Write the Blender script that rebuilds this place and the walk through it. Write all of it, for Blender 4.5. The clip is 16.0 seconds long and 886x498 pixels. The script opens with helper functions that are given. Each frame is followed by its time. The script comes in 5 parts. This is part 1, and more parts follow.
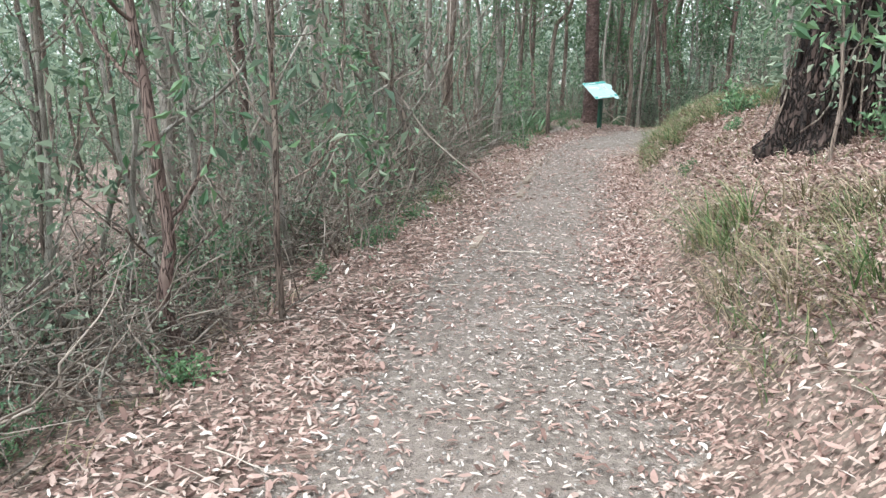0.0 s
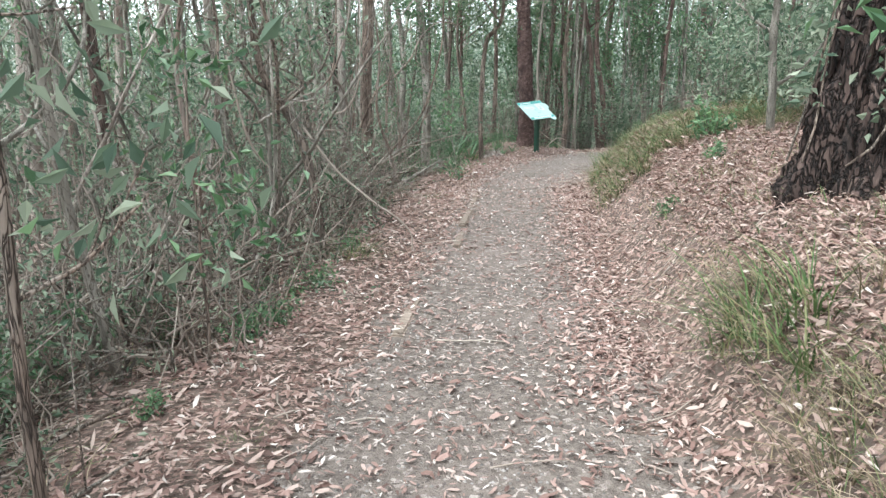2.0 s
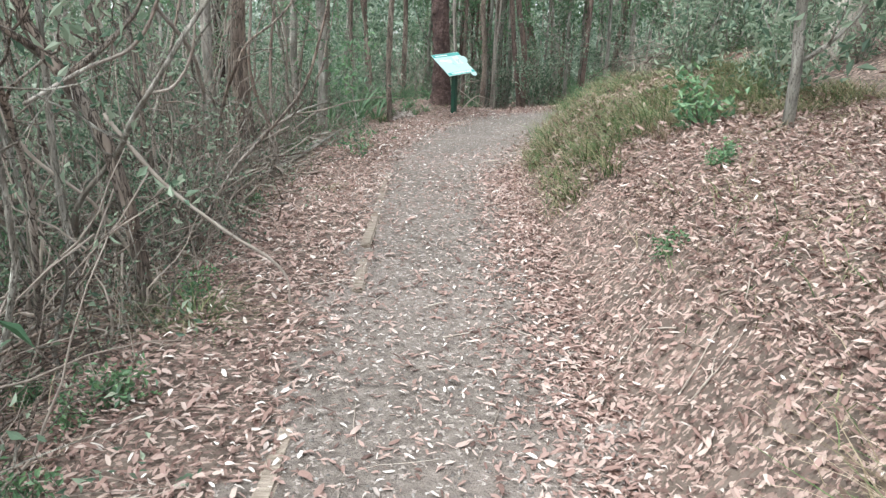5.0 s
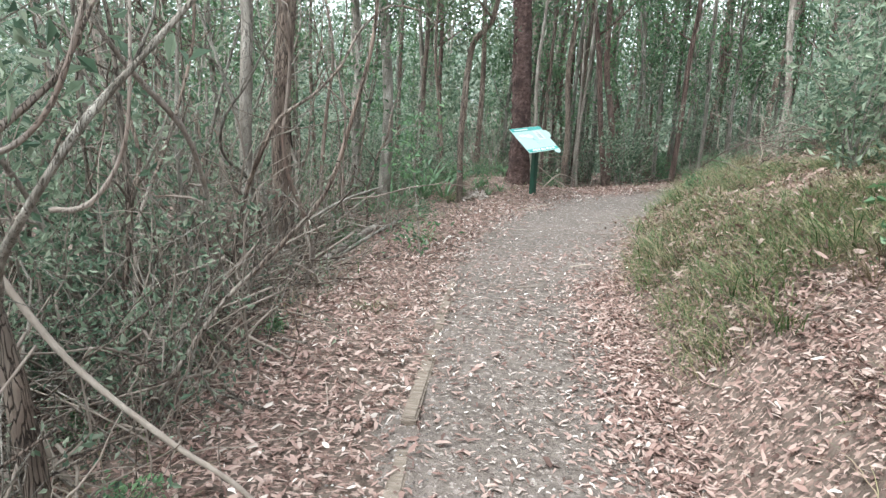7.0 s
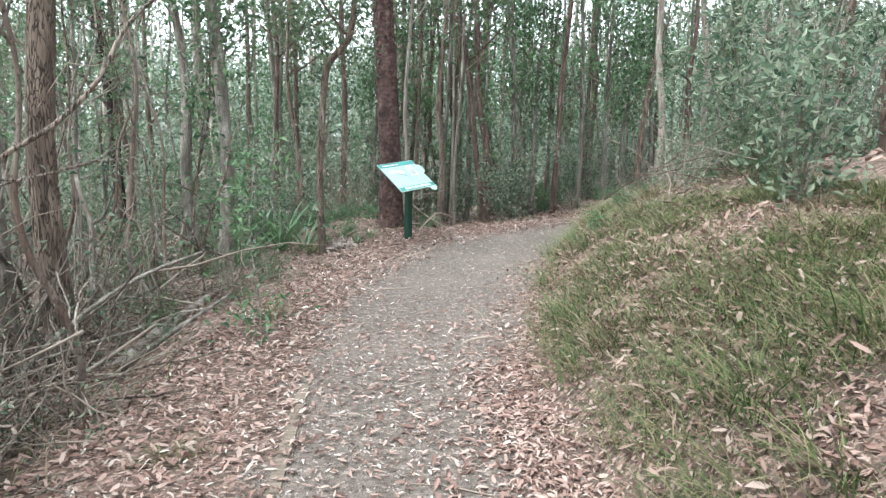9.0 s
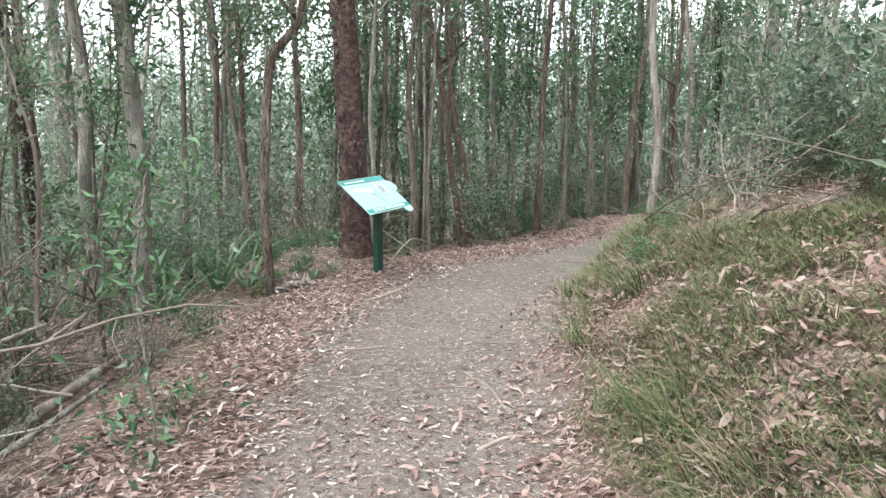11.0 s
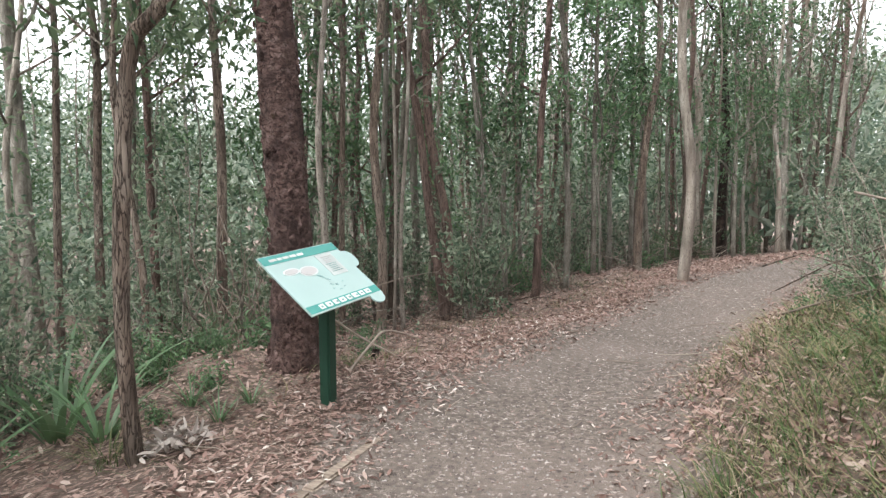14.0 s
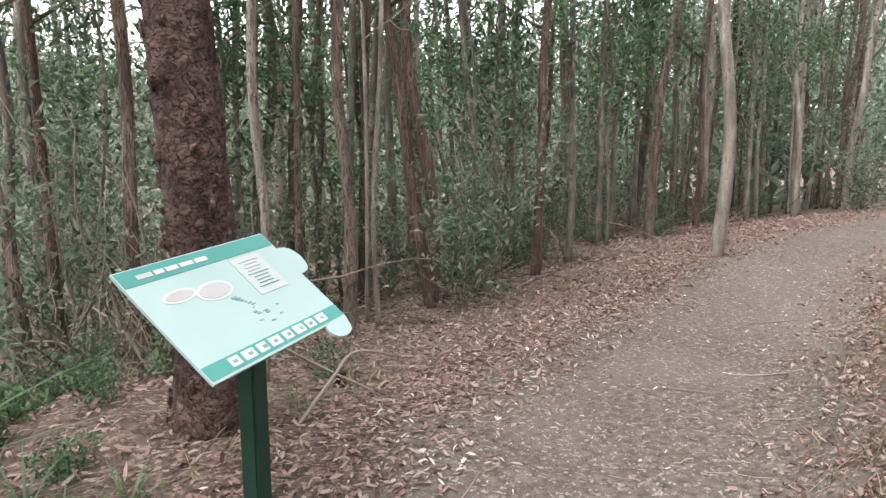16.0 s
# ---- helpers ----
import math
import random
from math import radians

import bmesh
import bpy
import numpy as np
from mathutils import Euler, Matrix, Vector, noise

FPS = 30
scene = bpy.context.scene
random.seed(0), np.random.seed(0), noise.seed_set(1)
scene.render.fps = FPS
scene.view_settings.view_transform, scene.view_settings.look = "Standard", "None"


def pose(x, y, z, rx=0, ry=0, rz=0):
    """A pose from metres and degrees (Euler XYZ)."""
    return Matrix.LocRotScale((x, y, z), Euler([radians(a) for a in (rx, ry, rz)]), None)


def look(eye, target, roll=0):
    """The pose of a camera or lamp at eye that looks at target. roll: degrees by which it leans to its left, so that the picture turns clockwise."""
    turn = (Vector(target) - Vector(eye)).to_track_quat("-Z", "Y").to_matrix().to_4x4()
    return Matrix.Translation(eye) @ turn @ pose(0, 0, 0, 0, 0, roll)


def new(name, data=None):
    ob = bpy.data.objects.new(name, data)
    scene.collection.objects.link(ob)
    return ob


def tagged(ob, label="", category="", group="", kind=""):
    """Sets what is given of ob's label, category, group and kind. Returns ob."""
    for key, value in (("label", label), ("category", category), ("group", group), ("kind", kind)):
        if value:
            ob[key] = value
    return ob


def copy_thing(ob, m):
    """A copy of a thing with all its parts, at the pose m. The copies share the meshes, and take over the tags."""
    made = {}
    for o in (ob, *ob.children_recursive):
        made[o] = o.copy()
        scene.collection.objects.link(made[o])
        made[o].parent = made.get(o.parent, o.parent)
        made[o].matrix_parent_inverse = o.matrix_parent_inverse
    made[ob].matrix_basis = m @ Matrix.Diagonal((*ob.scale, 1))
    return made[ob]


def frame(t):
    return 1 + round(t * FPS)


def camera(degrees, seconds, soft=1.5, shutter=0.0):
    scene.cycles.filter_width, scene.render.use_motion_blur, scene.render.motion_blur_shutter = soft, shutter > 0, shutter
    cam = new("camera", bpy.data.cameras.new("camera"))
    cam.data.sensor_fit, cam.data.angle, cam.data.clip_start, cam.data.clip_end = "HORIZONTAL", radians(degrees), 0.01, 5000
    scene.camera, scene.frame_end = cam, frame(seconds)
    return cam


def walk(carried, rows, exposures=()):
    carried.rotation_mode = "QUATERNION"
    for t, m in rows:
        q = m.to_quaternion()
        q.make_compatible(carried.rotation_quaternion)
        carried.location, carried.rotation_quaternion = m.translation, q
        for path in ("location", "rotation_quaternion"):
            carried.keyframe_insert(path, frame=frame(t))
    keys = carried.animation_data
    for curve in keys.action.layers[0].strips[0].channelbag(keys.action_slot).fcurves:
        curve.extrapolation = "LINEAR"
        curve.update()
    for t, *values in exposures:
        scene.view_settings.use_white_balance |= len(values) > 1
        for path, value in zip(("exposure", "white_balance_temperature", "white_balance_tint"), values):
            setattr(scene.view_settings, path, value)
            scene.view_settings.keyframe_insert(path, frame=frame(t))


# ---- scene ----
cam = camera(66.8, 16.0, soft=1.4)
EXPOSURES = [(0.0, 2.22, 5950, 3), (8.5, 2.3, 5950, 3), (11.0, 2.25, 6050, 6), (14.0, 1.98, 6400, 9), (16.0, 2.0, 6450, 11)]
PATH = [
    (0, (-0.02, -0.039, 1.554), (-0.003, 1.897, 1.052), 0.5),
    (0.5, (0.069, 0.408, 1.528), (0.236, 2.351, 1.081), 0.2),
    (1, (0.056, 0.854, 1.469), (0.318, 2.786, 1.023), 0.0),
    (1.5, (0.148, 1.342, 1.471), (0.403, 3.274, 1.02), -0.0),
    (2, (0.143, 1.803, 1.53), (0.361, 3.742, 1.087), -0.1),
    (2.5, (0.209, 2.223, 1.528), (0.5, 4.152, 1.087), -0.3),
    (3, (0.254, 2.662, 1.567), (0.56, 4.587, 1.118), -0.5),
    (3.2, (0.249, 2.853, 1.595), (0.535, 4.782, 1.149), -0.5),
    (5.3, (0.577, 4.259, 1.762), (1.074, 6.097, 1.151), 2.0),
    (5.5, (0.636, 4.458, 1.787), (1.135, 6.296, 1.178), 2.1),
    (6, (0.677, 4.915, 1.803), (1.18, 6.795, 1.343), 2.0),
    (6.5, (0.797, 5.326, 1.8), (1.299, 7.214, 1.371), 2.3),
    (7, (0.831, 5.796, 1.813), (1.117, 7.727, 1.38), 2.7),
    (7.5, (0.93, 6.192, 1.812), (1.156, 8.138, 1.41), 2.6),
    (8, (1.079, 6.615, 1.8), (1.473, 8.536, 1.408), 2.1),
    (8.5, (1.173, 7.047, 1.789), (1.701, 8.943, 1.434), 1.7),
    (8.7, (1.23, 7.23, 1.784), (1.842, 9.103, 1.444), 1.3),
    (10.8, (1.672, 9.171, 1.668), (2.364, 11.027, 1.395), 0.5),
    (11, (1.754, 9.384, 1.646), (2.496, 11.223, 1.38), 0.2),
    (11.5, (1.931, 9.865, 1.622), (2.854, 11.621, 1.369), -0.4),
    (12, (2.183, 10.389, 1.7), (3.101, 12.151, 1.47), -0.6),
    (12.5, (2.311, 10.914, 1.721), (3.228, 12.683, 1.551), -0.5),
    (13, (2.462, 11.369, 1.739), (3.407, 13.123, 1.564), -0.8),
    (13.5, (2.568, 11.961, 1.785), (3.327, 13.803, 1.616), 0.2),
    (14, (2.773, 12.444, 1.8), (3.617, 14.25, 1.642), -0.3),
    (14.5, (2.975, 12.973, 1.828), (3.818, 14.78, 1.667), -0.2),
    (15, (3.179, 13.451, 1.827), (4.078, 15.23, 1.666), -0.3),
    (15.5, (3.357, 13.842, 1.834), (4.316, 15.578, 1.578), -0.6),
    (16, (3.518, 14.385, 1.829), (4.43, 16.141, 1.537), -0.3),
]
walk(cam, [(t, look(eye, target, roll)) for t, eye, target, roll in PATH], exposures=EXPOSURES)

# ---- light: an overcast sky over the canopy ----
world = bpy.data.worlds.new("overcast_sky")
scene.world = world
world.use_nodes = True
wn = world.node_tree
sky = wn.nodes.new("ShaderNodeTexSky")
sky.sky_type, sky.sun_disc = "NISHITA", False
sky.sun_elevation, sky.sun_rotation = radians(62), radians(-110)
sky.air_density, sky.dust_density, sky.ozone_density = 1.0, 1.5, 1.0
pale = wn.nodes.new("ShaderNodeHueSaturation")
pale.inputs["Saturation"].default_value = 0.12
wn.links.new(sky.outputs[0], pale.inputs["Color"])
wn.links.new(pale.outputs[0], wn.nodes["Background"].inputs["Color"])
wn.nodes["Background"].inputs["Strength"].default_value = 0.15

sun_data = bpy.data.lights.new("sun", "SUN")
sun_data.energy, sun_data.angle, sun_data.color = 0.95, radians(40), (1.0, 0.97, 0.92)
sun = new("sun", sun_data)
sun.matrix_world = look((0, 0, 40), (-21 * math.sin(radians(-110)), -21 * math.cos(radians(-110)), 0))


# ---- materials ----
def material(name, colours, scale=6.0, rough=0.85, bump=0.4, bump_scale=30.0, stretch=(1, 1, 1), island=0.0, gloss=0.3,
             thin=0.0, patch=None, metal=0.0):
    """Noise through a ramp of colours, a second noise for stains, bump, and a spread by island or object."""
    m = bpy.data.materials.new(name)
    m.use_nodes = True
    t = m.node_tree
    n, l = t.nodes, t.links
    b = n["Principled BSDF"]
    b.inputs["Roughness"].default_value = rough
    b.inputs["Metallic"].default_value = metal
    b.inputs["Specular IOR Level"].default_value = gloss
    tc = n.new("ShaderNodeTexCoord")
    mp = n.new("ShaderNodeMapping")
    mp.inputs["Scale"].default_value = stretch
    l.new(tc.outputs["Object"], mp.inputs["Vector"])
    ns = n.new("ShaderNodeTexNoise")
    ns.inputs["Scale"].default_value, ns.inputs["Detail"].default_value = scale, 6.0
    l.new(mp.outputs[0], ns.inputs["Vector"])
    ramp = n.new("ShaderNodeValToRGB")
    ramp.color_ramp.elements[0].position, ramp.color_ramp.elements[1].position = 0.3, 0.7
    while len(ramp.color_ramp.elements) < len(colours):
        ramp.color_ramp.elements.new(0.5)
    for i, c in enumerate(colours):
        e = ramp.color_ramp.elements[i]
        e.position = 0.28 + 0.44 * i / max(1, len(colours) - 1)
        e.color = (*c, 1)
    fac = ns.outputs["Fac"]
    if island:
        geo = n.new("ShaderNodeNewGeometry")
        mix = n.new("ShaderNodeMix")
        mix.inputs[0].default_value = island
        l.new(fac, mix.inputs[2])
        l.new(geo.outputs["Random Per Island"], mix.inputs[3])
        fac = mix.outputs[0]
        for i in range(len(colours)):
            ramp.color_ramp.elements[i].position = 0.08 + 0.84 * i / max(1, len(colours) - 1)
    l.new(fac, ramp.inputs["Fac"])
    colour = ramp.outputs["Color"]
    if patch:
        big = n.new("ShaderNodeTexNoise")
        big.inputs["Scale"].default_value, big.inputs["Detail"].default_value = patch[1], 3.0
        l.new(mp.outputs[0], big.inputs["Vector"])
        pr = n.new("ShaderNodeMapRange")
        pr.inputs["From Min"].default_value, pr.inputs["From Max"].default_value = 0.45, 0.68
        l.new(big.outputs["Fac"], pr.inputs["Value"])
        mc = n.new("ShaderNodeMix")
        mc.data_type = "RGBA"
        l.new(pr.outputs[0], mc.inputs[0])
        l.new(colour, mc.inputs[6])
        mc.inputs[7].default_value = (*patch[0], 1)
        colour = mc.outputs[2]
    info = n.new("ShaderNodeObjectInfo")
    vary = n.new("ShaderNodeMapRange")
    vary.inputs["To Min"].default_value, vary.inputs["To Max"].default_value = 0.78, 1.18
    l.new(info.outputs["Random"], vary.inputs["Value"])
    hs = n.new("ShaderNodeHueSaturation")
    l.new(vary.outputs[0], hs.inputs["Value"])
    l.new(colour, hs.inputs["Color"])
    l.new(hs.outputs[0], b.inputs["Base Color"])
    if bump:
        bn = n.new("ShaderNodeTexNoise")
        bn.inputs["Scale"].default_value, bn.inputs["Detail"].default_value = bump_scale, 5.0
        l.new(mp.outputs[0], bn.inputs["Vector"])
        bp = n.new("ShaderNodeBump")
        bp.inputs["Strength"].default_value, bp.inputs["Distance"].default_value = bump, 0.02
        l.new(bn.outputs["Fac"], bp.inputs["Height"])
        l.new(bp.outputs[0], b.inputs["Normal"])
    if thin:
        tr = n.new("ShaderNodeBsdfTranslucent")
        l.new(hs.outputs[0], tr.inputs["Color"])
        ms = n.new("ShaderNodeMixShader")
        ms.inputs[0].default_value = thin
        l.new(b.outputs[0], ms.inputs[1])
        l.new(tr.outputs[0], ms.inputs[2])
        l.new(ms.outputs[0], n["Material Output"].inputs["Surface"])
    return m


SOIL = material("forest_soil", [(0.064, 0.047, 0.037), (0.119, 0.089, 0.072), (0.187, 0.143, 0.117)], 7.0, 0.95, 0.9, 45.0, patch=((0.085, 0.064, 0.052), 0.9))


def mosaic(m, colours, scale, share, stretch=(1, 1, 1)):
    """Break a ground material up into small flecks of other colours, as trodden litter does."""
    t = m.node_tree
    n, l = t.nodes, t.links
    hs = next(q for q in n if q.bl_idname == "ShaderNodeHueSaturation")
    src = hs.inputs["Color"].links[0].from_socket
    tc = n.new("ShaderNodeTexCoord")
    mp = n.new("ShaderNodeMapping")
    mp.inputs["Scale"].default_value = stretch
    l.new(tc.outputs["Object"], mp.inputs["Vector"])
    warp = n.new("ShaderNodeTexNoise")
    warp.inputs["Scale"].default_value = scale * 0.6
    add = n.new("ShaderNodeVectorMath")
    add.operation = "MULTIPLY_ADD"
    add.inputs[1].default_value = (0.06, 0.06, 0.06)
    l.new(mp.outputs[0], warp.inputs["Vector"])
    l.new(warp.outputs["Color"], add.inputs[0])
    l.new(mp.outputs[0], add.inputs[2])
    vo = n.new("ShaderNodeTexVoronoi")
    vo.inputs["Scale"].default_value = scale
    l.new(add.outputs[0], vo.inputs["Vector"])
    sep = n.new("ShaderNodeSeparateColor")
    l.new(vo.outputs["Color"], sep.inputs[0])
    ramp = n.new("ShaderNodeValToRGB")
    while len(ramp.color_ramp.elements) < len(colours):
        ramp.color_ramp.elements.new(0.5)
    for i, c in enumerate(colours):
        ramp.color_ramp.elements[i].position = i / (len(colours) - 1)
        ramp.color_ramp.elements[i].color = (*c, 1)
    l.new(sep.outputs[0], ramp.inputs["Fac"])
    gate = n.new("ShaderNodeMath")
    gate.operation = "LESS_THAN"
    gate.inputs[1].default_value = share
    l.new(sep.outputs[1], gate.inputs[0])
    mix = n.new("ShaderNodeMix")
    mix.data_type = "RGBA"
    l.new(gate.outputs[0], mix.inputs[0])
    l.new(src, mix.inputs[6])
    l.new(ramp.outputs[0], mix.inputs[7])
    l.new(mix.outputs[2], hs.inputs["Color"])
    bp = next(q for q in n if q.bl_idname == "ShaderNodeBump")
    b2 = n.new("ShaderNodeBump")
    b2.inputs["Strength"].default_value, b2.inputs["Distance"].default_value = 0.7, 0.012
    l.new(sep.outputs[2], b2.inputs["Height"])
    l.new(bp.outputs[0], b2.inputs["Normal"])
    l.new(b2.outputs[0], n["Principled BSDF"].inputs["Normal"])


def cracked(m, dark, scale, stretch, depth=0.03, wide=0.12, bent=0.16):
    """Plates of bark parted by dark cracks."""
    t = m.node_tree
    n, l = t.nodes, t.links
    hs = next(q for q in n if q.bl_idname == "ShaderNodeHueSaturation")
    src = hs.inputs["Color"].links[0].from_socket
    tc = n.new("ShaderNodeTexCoord")
    mp = n.new("ShaderNodeMapping")
    mp.inputs["Scale"].default_value = stretch
    l.new(tc.outputs["Object"], mp.inputs["Vector"])
    warp = n.new("ShaderNodeTexNoise")
    warp.inputs["Scale"].default_value, warp.inputs["Detail"].default_value = 7.0, 4.0
    add = n.new("ShaderNodeVectorMath")
    add.operation = "MULTIPLY_ADD"
    add.inputs[1].default_value = (bent, bent, bent)
    l.new(mp.outputs[0], warp.inputs["Vector"])
    l.new(warp.outputs["Color"], add.inputs[0])
    l.new(mp.outputs[0], add.inputs[2])
    vo = n.new("ShaderNodeTexVoronoi")
    vo.feature = "DISTANCE_TO_EDGE"
    vo.inputs["Scale"].default_value = scale
    l.new(add.outputs[0], vo.inputs["Vector"])
    mr = n.new("ShaderNodeMapRange")
    mr.inputs["From Max"].default_value = wide
    l.new(vo.outputs["Distance"], mr.inputs["Value"])
    mix = n.new("ShaderNodeMix")
    mix.data_type = "RGBA"
    l.new(mr.outputs[0], mix.inputs[0])
    mix.inputs[6].default_value = (*dark, 1)
    l.new(src, mix.inputs[7])
    l.new(mix.outputs[2], hs.inputs["Color"])
    bp = next(q for q in n if q.bl_idname == "ShaderNodeBump")
    b2 = n.new("ShaderNodeBump")
    b2.inputs["Strength"].default_value, b2.inputs["Distance"].default_value = 0.9, depth
    l.new(mr.outputs[0], b2.inputs["Height"])
    l.new(bp.outputs[0], b2.inputs["Normal"])
    l.new(b2.outputs[0], n["Principled BSDF"].inputs["Normal"])


mosaic(SOIL, [(0.06, 0.042, 0.035), (0.15, 0.1, 0.083), (0.25, 0.172, 0.143), (0.36, 0.27, 0.228)], 38.0, 0.5, (1, 1.7, 1))
GRIT = material("path_grit", [(0.094, 0.074, 0.062), (0.164, 0.134, 0.115), (0.238, 0.199, 0.174)], 18.0, 0.92, 0.9, 90.0, patch=((0.21, 0.17, 0.148), 0.7))
mosaic(GRIT, [(0.09, 0.073, 0.064), (0.16, 0.13, 0.114), (0.3, 0.25, 0.222), (0.4, 0.345, 0.305)], 52.0, 0.22)
STONE = material("grit_stone", [(0.1, 0.09, 0.082), (0.2, 0.18, 0.165), (0.36, 0.33, 0.305)], 20.0, 0.85, 0.3, 60.0, island=0.9)
LITTER = material("dead_leaf", [(0.095, 0.056, 0.046), (0.22, 0.135, 0.112), (0.32, 0.208, 0.176), (0.4, 0.285, 0.243), (0.49, 0.385, 0.335)], 9.0, 0.7, 0.2, 60.0, island=0.85, thin=0.12)
PALE_LEAF = material("bleached_leaf", [(0.34, 0.28, 0.25), (0.48, 0.42, 0.375), (0.62, 0.56, 0.51)], 9.0, 0.7, 0.2, 60.0, island=0.85, thin=0.12)
TWIG = material("dead_twig", [(0.149, 0.115, 0.098), (0.287, 0.236, 0.196), (0.46, 0.402, 0.345)], 14.0, 0.9, 0.5, 60.0, (1, 1, 0.3), island=0.5)
GUM = material("gum_leaf", [(0.072, 0.114, 0.063), (0.13, 0.189, 0.103), (0.221, 0.273, 0.157)], 3.0, 0.45, 0.0, island=0.85, gloss=0.5, thin=0.45)
BROAD = material("broad_leaf", [(0.054, 0.11, 0.053), (0.102, 0.186, 0.088), (0.18, 0.282, 0.135)], 3.0, 0.4, 0.0, island=0.85, gloss=0.5, thin=0.28)
DUSTY = material("understorey_leaf", [(0.065, 0.107, 0.07), (0.13, 0.185, 0.122), (0.234, 0.286, 0.198), (0.364, 0.403, 0.3)], 3.0, 0.6, 0.0, island=0.85, gloss=0.4, thin=0.45)
# understorey leaf made paler: the haze of distance is put into its colour
FAR_HAZED = material("hazed_far_leaf", [(0.098, 0.15, 0.108), (0.195, 0.26, 0.188), (0.325, 0.384, 0.292), (0.455, 0.494, 0.405)], 3.0, 0.6, 0.0, island=0.85, gloss=0.4, thin=0.5)
GRASS = material("grass_blade", [(0.045, 0.08, 0.028), (0.08, 0.13, 0.045), (0.14, 0.18, 0.075), (0.28, 0.25, 0.14)], 3.0, 0.6, 0.0, island=0.9, thin=0.3)
STRAW = material("dry_grass", [(0.076, 0.072, 0.038), (0.145, 0.115, 0.068), (0.238, 0.187, 0.119), (0.357, 0.289, 0.204)], 3.0, 0.75, 0.0, island=0.9, thin=0.2)
BARK_RED = material("ironbark", [(0.048, 0.029, 0.026), (0.121, 0.073, 0.064), (0.181, 0.115, 0.101), (0.273, 0.195, 0.176)], 16.0, 0.92, 1.0, 34.0, (1, 1, 1.2), patch=((0.07, 0.042, 0.038), 3.5))
BARK_GREY = material("grey_bark", [(0.12, 0.108, 0.09), (0.264, 0.24, 0.206), (0.48, 0.444, 0.39)], 12.0, 0.9, 0.7, 30.0, (1, 1, 0.25), patch=((0.15, 0.125, 0.1), 2.6))
BARK_PALE = material("pale_bark", [(0.157, 0.132, 0.11), (0.336, 0.293, 0.252), (0.56, 0.51, 0.448)], 9.0, 0.8, 0.4, 22.0, (1, 1, 0.22), patch=((0.16, 0.108, 0.085), 2.4))
BARK_BROWN = material("brown_bark", [(0.084, 0.062, 0.05), (0.186, 0.138, 0.11), (0.324, 0.258, 0.21)], 12.0, 0.9, 0.8, 30.0, (1, 1, 0.22), patch=((0.28, 0.25, 0.215), 2.2))
BARK_DARK = material("dark_rough_bark", [(0.02, 0.014, 0.012), (0.06, 0.04, 0.034), (0.15, 0.105, 0.09)], 7.0, 0.95, 1.0, 18.0, (1, 1, 0.3))
BARK_RUST = material("rusty_bark", [(0.084, 0.059, 0.05), (0.174, 0.116, 0.098), (0.276, 0.198, 0.168)], 9.0, 0.9, 0.6, 30.0, (1, 1, 0.25), patch=((0.2, 0.15, 0.125), 1.8))
cracked(BARK_RED, (0.05, 0.03, 0.026), 14.0, (1, 1, 1.5), 0.03, 0.07, 0.45)
cracked(BARK_BROWN, (0.05, 0.036, 0.029), 26.0, (1, 1, 0.14), 0.015, 0.1, 0.5)
cracked(BARK_RUST, (0.05, 0.033, 0.027), 24.0, (1, 1, 0.14), 0.015, 0.1, 0.5)
cracked(BARK_GREY, (0.09, 0.075, 0.06), 22.0, (1, 1, 0.2), 0.01, 0.06, 0.8)
cracked(BARK_PALE, (0.12, 0.095, 0.078), 14.0, (1, 1, 0.22), 0.01, 0.05, 0.9)
cracked(BARK_DARK, (0.012, 0.009, 0.008), 12.0, (1, 1, 0.34), 0.05, 0.16, 0.5)
TIMBER = material("weathered_timber", [(0.14, 0.11, 0.085), (0.25, 0.2, 0.16), (0.34, 0.28, 0.23)], 6.0, 0.9, 0.6, 40.0, (6, 1, 6))
POST_GREEN = material("green_paint", [(0.012, 0.045, 0.028), (0.018, 0.058, 0.037)], 4.0, 0.5, 0.15, 60.0, gloss=0.4)
SIGN_BODY = material("sign_print_mint", [(0.44, 0.6, 0.575), (0.48, 0.635, 0.61)], 2.5, 0.25, 0.0, gloss=0.5)
SIGN_BAND = material("sign_print_teal", [(0.072, 0.332, 0.293), (0.085, 0.365, 0.323)], 3.0, 0.25, 0.0, gloss=0.5)
SIGN_WHITE = material("sign_print_white", [(0.59, 0.64, 0.623), (0.656, 0.689, 0.672)], 3.0, 0.3, 0.0, gloss=0.5)
SIGN_INK = material("sign_print_ink", [(0.14, 0.294, 0.273), (0.21, 0.35, 0.329)], 3.0, 0.3, 0.0, gloss=0.5)
SIGN_PINK = material("sign_print_pink", [(0.48, 0.465, 0.458), (0.54, 0.51, 0.503)], 20.0, 0.3, 0.0, gloss=0.5)

# ---- the lie of the land: a level path cut across a slope ----
CENTRE = [(-0.6, -9), (-0.35, -2), (-0.1, 1), (0.15, 2.2), (0.45, 3.7), (0.75, 5.1), (1.3, 7.2), (1.75, 9), (2.5, 11.8), (3.6, 14.3),
          (4.9, 16.1), (6.8, 17.6), (10.3, 19.3), (13.6, 20.5), (17.5, 21.4), (24, 22.5), (40, 26), (90, 34)]
rng = np.random.default_rng(7)


def spline(points, steps=8):
    p = np.array([points[0], *points, points[-1]], float)
    out = []
    for i in range(1, len(p) - 2):
        for u in np.arange(steps) / steps:
            a, b, c, d = p[i - 1:i + 3]
            out.append(0.5 * (2 * b + (c - a) * u + (2 * a - 5 * b + 4 * c - d) * u * u + (3 * b - a - 3 * c + d) * u ** 3))
    out.append(p[-2])
    return np.array(out)


LINE = spline(CENTRE, 6)


